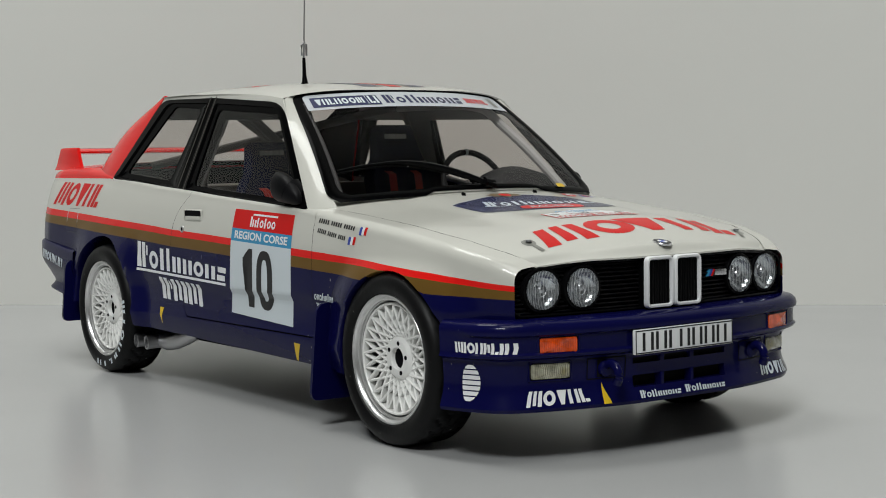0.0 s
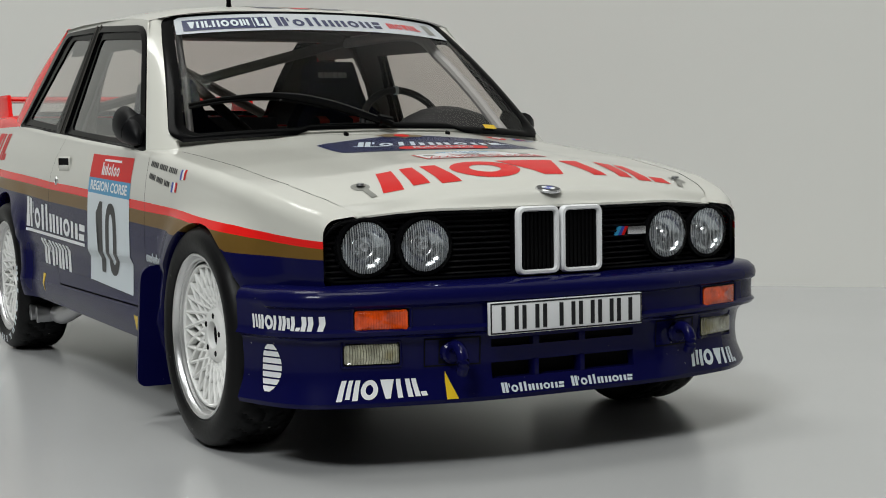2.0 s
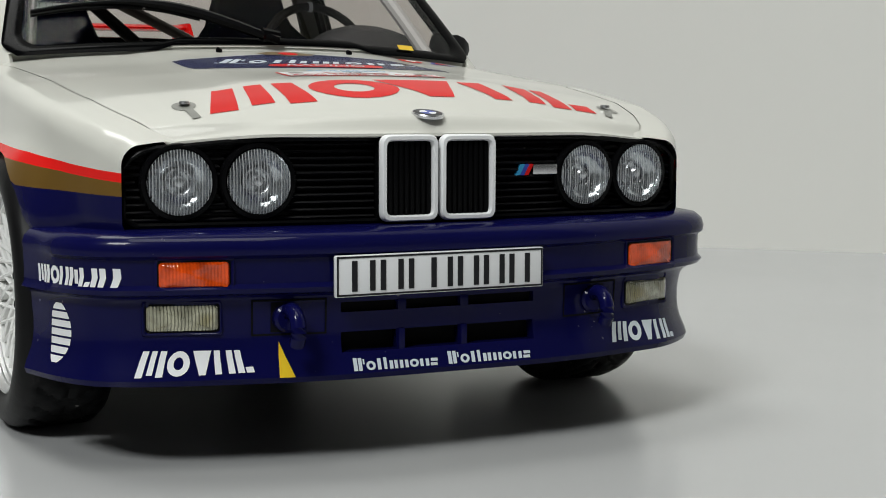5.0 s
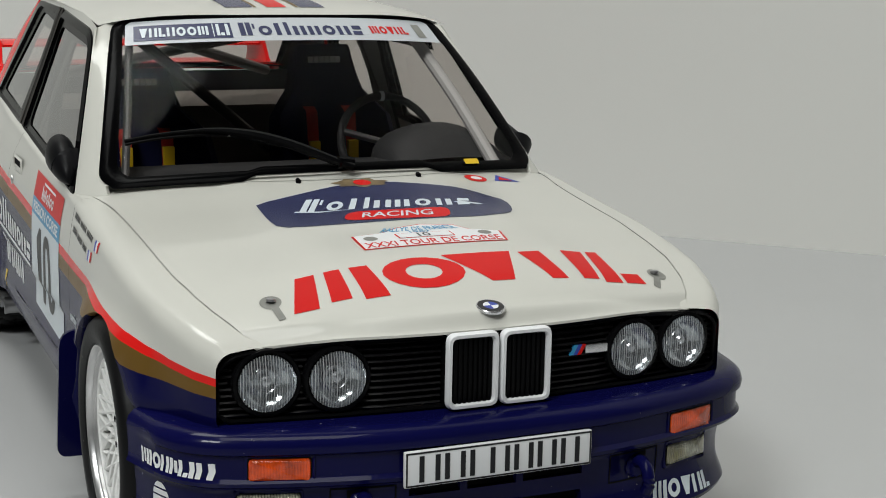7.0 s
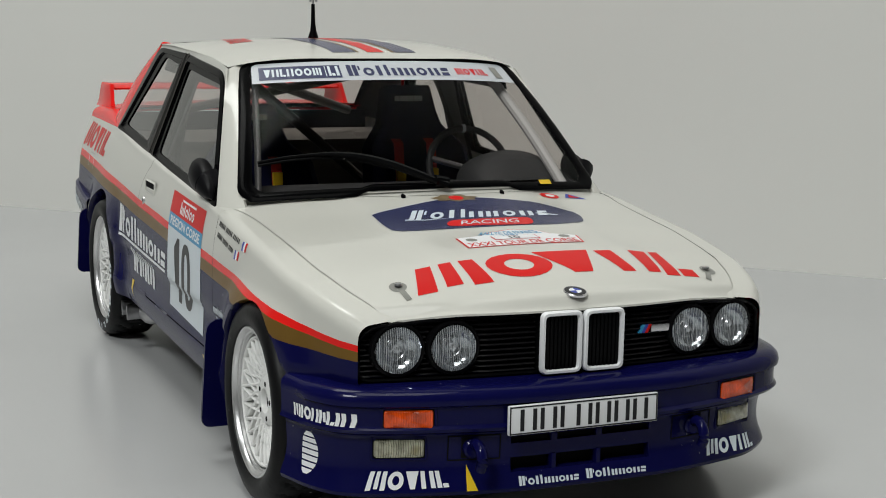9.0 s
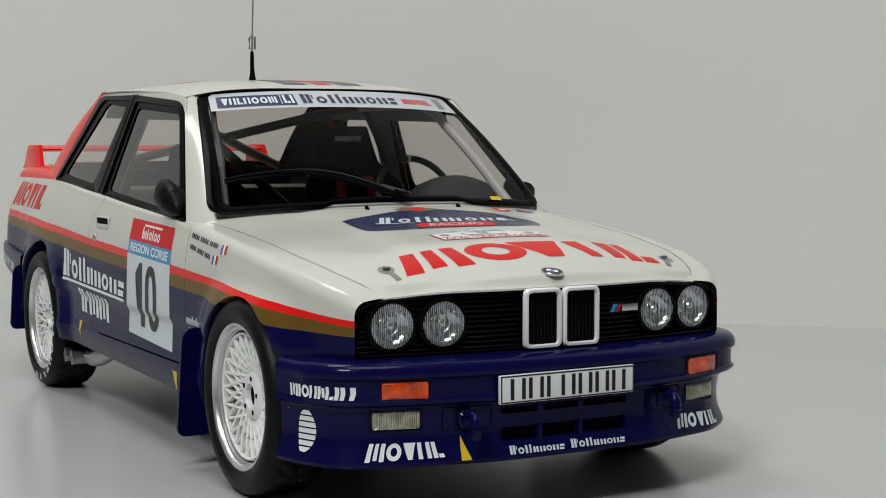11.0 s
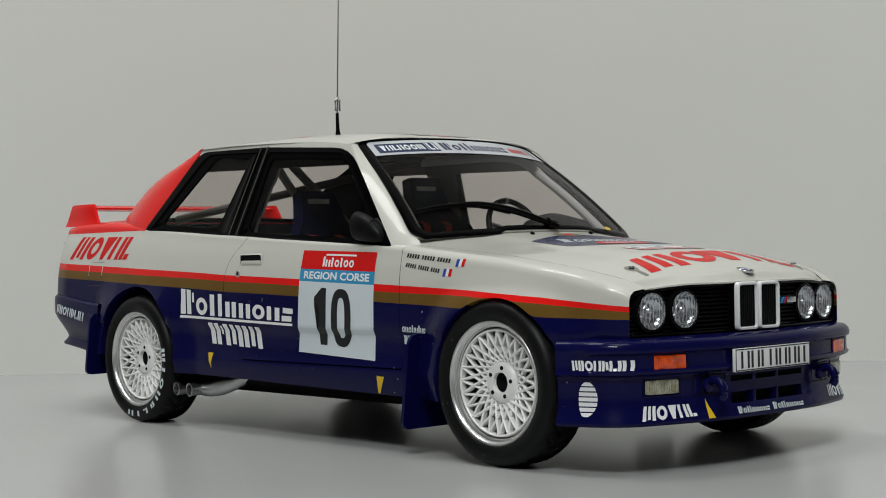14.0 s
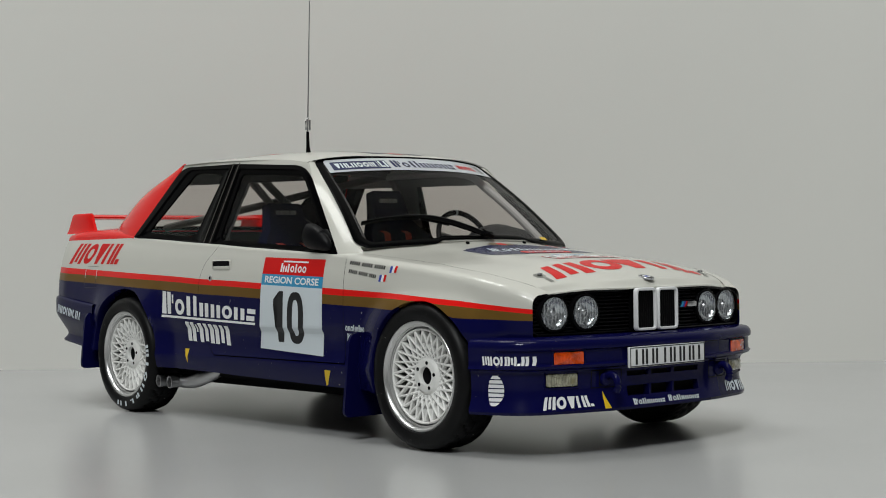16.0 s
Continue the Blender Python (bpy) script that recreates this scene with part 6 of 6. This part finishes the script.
    # rear bumper
    stroke_name([(-3.42, 0.515), (-3.10, 0.470), (-3.08, 0.518), (-3.40, 0.562)], TYRES, "rear_side", D_PALE, None, "", N)
    # front bumper corner
    stroke_name([(0.400, 0.3565), (0.588, 0.3555), (0.586, 0.393), (0.396, 0.393)], TYRES, "front_side", D_WHITE, front_bumper, "", N, 0.12)
    oval = []
    for k in range(7):  # an oval patch of white bands
        z0, z1 = -1 + 2 * k / 7 + 0.035, -1 + 2 * (k + 1) / 7 - 0.035
        ring = [(math.sqrt(max(0.0, 1 - z * z)), z) for z in (z0, (z0 + z1) / 2, z1)]
        oval.append([(0.44 + 0.034 * a, 0.252 + 0.064 * z) for a, z in ring] + [(0.44 - 0.034 * a, 0.252 + 0.064 * z) for a, z in ring[::-1]])
    cpart("round_emblem", lay(flat(oval), "front_side", N), D_WHITE, front_bumper, "plain oval emblem of white bands")


side_markings()


def hood_markings():
    for token, quad in (("three", [(-0.469, -0.492), (-0.227, -0.492), (-0.233, -0.340), (-0.420, -0.342)]), ("ring", [(-0.212, -0.484), (0.002, -0.484), (0.002, -0.324), (-0.212, -0.324)]),
                        ("wedge", [(-0.016, -0.476), (0.178, -0.476), (0.168, -0.320), (-0.026, -0.322)]), ("two", [(0.218, -0.476), (0.352, -0.476), (0.381, -0.315), (0.189, -0.327)]),
                        ("foot", [(0.366, -0.488), (0.487, -0.484), (0.476, -0.309), (0.396, -0.312)])):
        stroke_name(quad, (token,), "hood", D_RED, hood, "large red sponsor mark in plain strokes", N)
    shape = [(-0.342, 0.244), (-0.349, 0.078), (-0.322, 0.012), (-0.185, -0.003), (0.08, 0.0), (0.255, 0.005), (0.36, 0.058), (0.403, 0.184), (0.369, 0.248), (0.286, 0.313), (0.128, 0.365), (0.026, 0.372), (-0.079, 0.350), (-0.253, 0.281)]
    fine = [(p.x, p.y) for p in smooth_path([(*p, 0) for p in shape + shape[:1]], 48)][:-1]
    em = marking("sponsor_shield", [fine], "hood", D_NAVY, hood, "navy scroll-shaped sponsor emblem", N)
    stroke_name([(-0.256, 0.125), (0.262, 0.118), (0.285, 0.205), (-0.195, 0.245)], TOBACCO, "hood", D_PALE, em, "", N + 0.0009, 0.3)
    cpart("shield_flourish", lay(flat([[(-0.268, 0.128), (-0.20, 0.112), (-0.10, 0.122), (-0.20, 0.122), (-0.262, 0.140)], [(0.22, 0.150), (0.285, 0.118), (0.30, 0.124), (0.24, 0.160)]]), "hood", N + 0.0009), D_PALE, em)
    pill = rounded([(-0.165, 0.022), (0.150, 0.004), (0.180, 0.100), (-0.125, 0.098)], 0.04, 5)
    pl = marking("shield_pill", [[tuple(p) for p in pill]], "hood", D_RED, em, "", N + 0.0009)
    words("pill_words", "RACING", [(-0.105, 0.036), (0.105, 0.028), (0.122, 0.080), (-0.085, 0.082)], "hood", D_PALE, pl, N + 0.0016)
    leaf = []
    for k in range(28):
        a = 2 * math.pi * k / 28
        f = 1.0 + 0.20 * math.sin(7 * a)
        leaf.append((0.015 + 0.078 * f * math.cos(a), 0.370 + 0.034 * f * math.sin(a)))
    cr = marking("crest", [leaf], "hood", CREST, em, "", N + 0.0009)
    marking("crest_heart", [ellipse(0.02, 0.370, 0.027, 0.024)], "hood", D_RED, cr, "", N + 0.0016)
    # rally plate
    plate = [(-0.192, -0.116), (-0.200, -0.239), (0.210, -0.232), (0.230, -0.139), (0.150, -0.110), (0.122, -0.066), (0.03, -0.045), (-0.046, -0.066), (-0.10, -0.102)]
    rp = marking("rally_plate", [plate], "hood", D_RED, hood, "white rally plate with red edge and lettering", N)
    cx, cy = 0.01, -0.15
    marking("plate_field", [[(cx + (x - cx) * 0.97, cy + (y - cy) * 0.94) for x, y in plate]], "hood", D_WHITE, rp, "", N + 0.0009)
    words("plate_words", "XXXI TOUR DE CORSE", [(-0.188, -0.230), (0.198, -0.224), (0.205, -0.178), (-0.182, -0.184)], "hood", D_RED, rp, N + 0.0016)
    words("plate_words", "RALLYE DE FRANCE", [(-0.108, -0.104), (0.122, -0.104), (0.104, -0.070), (-0.082, -0.070)], "hood", D_CYAN, rp, N + 0.0016)
    words("plate_words", "1987", [(-0.026, -0.122), (0.034, -0.122), (0.034, -0.107), (-0.026, -0.107)], "hood", D_CYAN, rp, N + 0.0016)
    marking("plate_box", [rect(-0.075, 0.085, -0.168, -0.124)], "hood", D_RED, rp, "", N + 0.0016)
    marking("plate_box", [rect(-0.071, 0.081, -0.165, -0.127)], "hood", D_WHITE, rp, "", N + 0.0022)
    words("plate_words", "10", [(-0.015, -0.161), (0.02, -0.161), (0.02, -0.131), (-0.015, -0.131)], "hood", D_BLACK, rp, N + 0.0028)
    for u in (-0.150, 0.178):
        marking("plate_seal", [ellipse(u, -0.150, 0.019, 0.018)], "hood", D_GREY, rp, "", N + 0.0016)
    # the bonnet's rear shut line
    ys = [0.69 * k / 24 for k in range(-24, 25)]
    for a, b in zip(ys, ys[1:]):
        marking("shut_line", [[(a, -hood_rear_x(a) - 0.030), (b, -hood_rear_x(b) - 0.030), (b, -hood_rear_x(b) - 0.0265), (a, -hood_rear_x(a) - 0.0265)]], "hood", D_GREY, hood, "", 0.0012)
    # small emblems by the windscreen
    marking("tow_mark", [ellipse(0.415, 0.425, 0.036, 0.034)], "hood", D_RED, hood, "", N)
    marking("tow_mark", [ellipse(0.418, 0.425, 0.018, 0.016)], "hood", D_WHITE, hood, "", N + 0.0009)
    marking("cut_off_mark", [[(0.472, 0.405), (0.560, 0.405), (0.505, 0.470)]], "hood", D_BLUE, hood, "", N)
    marking("cut_off_mark", [[(0.49, 0.412), (0.535, 0.412), (0.506, 0.450)]], "hood", D_RED, hood, "", N + 0.0009)
    # catches
    for u, v, turn in ((-0.506, -0.440, 0.1), (0.545, -0.438, -0.5)):
        c, s = math.cos(turn), math.sin(turn)
        spin = lambda ps: [(u + p[0] * c - p[1] * s, v + p[0] * s + p[1] * c) for p in ps]  # noqa: E731
        pin = marking("bonnet_catch", [spin(ellipse(0, 0.012, 0.026, 0.028))], "hood", D_GREY, hood, "dull metal bonnet catch", N)
        marking("catch_tongue", [spin(rect(-0.009, 0.009, -0.062, -0.012))], "hood", D_GREY, pin, "", N + 0.001)
        p = project("hood", u, v + 0.012, 0.004)
        part("catch_pin", lathe_bm([(0.012, 0.0), (0.011, 0.006), (0.0005, 0.008)], 14, matrix=Matrix.Translation(p) @ Matrix.Rotation(math.pi / 2, 4, "X")), STEEL, pin)
    # maker's roundel, plain rings and quarters
    p = project("hood", -0.004, -0.578, 0.003)
    m = Matrix.Translation(p) @ Vector((0.22, 0, 0.97)).to_track_quat("Y", "Z").to_matrix().to_4x4()
    rd = cpart("roundel", lathe_bm([(0.036, -0.006), (0.036, 0.000), (0.0345, 0.002), (0.032, 0.0015)], 32, matrix=m), CHROME, hood, "small round badge of dark ring and blue and white quarters")
    cpart("roundel_ring", lathe_bm([(0.0335, 0.0016), (0.019, 0.0024)], 32, matrix=m), D_BLACK, rd)
    for k in range(4):
        bm = bmesh.new()
        pts = [(0, 0)] + [(0.019 * math.cos(a), 0.019 * math.sin(a)) for a in (math.pi / 2 * (k + i / 6) for i in range(7))]
        bm.faces.new([bm.verts.new((x, 0.0026, z)) for x, z in pts])
        bmesh.ops.transform(bm, matrix=m, verts=bm.verts)
        cpart("roundel_quarter", bm, D_BLUE if k % 2 else D_WHITE, rd, smooth=False)
    for u, v in ((-0.165, 0.405), (0.22, 0.415)):
        p = project("hood", u, v, 0.0)
        part("washer_jet", tube_bm([p - Vector((0, 0, 0.004)), p + Vector((0, 0, 0.004)), p + Vector((-0.010, 0, 0.008))], [0.010, 0.009, 0.006], 10), BLACK, hood)


hood_markings()


def roof_markings():
    for y0, y1, m in ((-0.185, -0.092, D_NAVY), (-0.088, -0.078, GOLD), (-0.042, 0.026, D_RED), (0.058, 0.068, GOLD), (0.072, 0.160, D_NAVY)):
        marking("roof_band", [rect(y0, y1, 1.115, 2.30)], "roof", m, None, "", 0.0015)
    stroke_name([(-0.46, 1.62), (-0.40, 2.02), (-0.30, 2.02), (-0.36, 1.62)], OIL, "roof", D_RED, None, "", N)


roof_markings()


def front_markings():
    def f(quad, tokens, mat, gap=0.13):
        stroke_name(quad, tokens, "front", mat, front_bumper, "", N, gap)

    f([(-0.668, 0.172), (-0.436, 0.178), (-0.444, 0.222), (-0.645, 0.224)], OIL, D_WHITE)
    f([(0.420, 0.182), (0.640, 0.172), (0.632, 0.216), (0.430, 0.226)], OIL, D_PALE)
    for y0, y1 in ((-0.232, -0.040), (-0.015, 0.186)):
        f([(y0, 0.170), (y1, 0.170), (y1, 0.190), (y0, 0.196)], TOBACCO, D_PALE)
    marking("jacking_mark", [[(-0.388, 0.165), (-0.356, 0.165), (-0.382, 0.237)]], "front", D_YELLOW, front_bumper, "", N)


front_markings()


def bumper_panels():
    """Thin seams of the covers round the tow hooks."""
    for y0, y1 in ((-0.437, -0.283), (0.283, 0.437)):
        z0, z1, w = 0.249, 0.324, 0.004
        polys = [rect(y0, y1, z0, z0 + w), rect(y0, y1, z1 - w, z1), rect(y0, y0 + w, z0 + w, z1 - w), rect(y1 - w, y1, z0 + w, z1 - w)]
        marking("cover_seam", polys, "front", DARK, front_bumper, "", 0.0012)
        a, b = sorted((math.copysign(0.372, y0), math.copysign(0.398, y0)))
        marking("cover_slot", [rect(a, b, 0.256, 0.318)], "front", DARK, front_bumper, "", 0.0012)


bumper_panels()


def screen_markings():
    strip = bpy.data.objects["sun_strip"]

    def on_strip(name, s0, s1, t0, t1, mat, out):
        return cpart(name, screen_strip(screen_point, s0, s1, t0, t1, out, 10, 2, 0), mat, strip)

    on_strip("strip_panel", -0.90, -0.37, 0.838, 0.945, D_NAVY, 0.0045)

    def strip_name(s0, s1, t0, t1, tokens, mat, out):
        for polys in strokes([(s0, t0), (s1, t0), (s1, t1), (s0, t1)], tokens, 0.2):
            bm = flat(polys)
            for v in bm.verts:
                u, w = v.co.x, v.co.y
                v.co = screen_point(u, w) + out * screen_normal(screen_point, u, w)
            cpart("strip_mark", bm, mat, strip)

    strip_name(-0.87, -0.50, 0.858, 0.922, PHONE, D_PALE, 0.006)
    on_strip("strip_bar", -0.475, -0.470, 0.845, 0.940, D_PALE, 0.006)
    strip_name(-0.455, -0.385, 0.852, 0.935, ("foot", "one"), D_PALE, 0.006)
    strip_name(-0.325, 0.42, 0.852, 0.945, TOBACCO, D_NAVY, 0.0045)
    strip_name(0.48, 0.74, 0.864, 0.920, OIL, D_RED, 0.0045)
    on_strip("strip_bar", 0.80, 0.86, 0.845, 0.945, D_GREY, 0.0045)
    # yellow tag at the foot of the glass
    cpart("yellow_tag", screen_strip(screen_point, 0.60, 0.68, 0.0, 0.03, 0.012, 3, 1, 0), D_YELLOW, strip)


screen_markings()


def tyre_markings():
    for ob in [o for o in car.children if o.name.startswith("wheel") and o.location.x < -0.1]:
        for k, token in enumerate(TYRES):
            for polys in strokes([(-0.5, 0), (0.5, 0), (0.5, 1), (-0.5, 1)], (token,)):
                bm = flat(polys)
                for vert in bm.verts:
                    u, v = vert.co.x, vert.co.y
                    a = radians(174 + 15.0 * k + 10.5 * GLYPHS[token][0] * u * 0.95)
                    vert.co = ((0.262 + 0.027 * v) * math.cos(a), 0.0146 - 0.0014 * v, (0.262 + 0.027 * v) * math.sin(a))
                part("tyre_mark", bm, D_PALE, ob, "pale mark on the tyre wall", smooth=False)


tyre_markings()
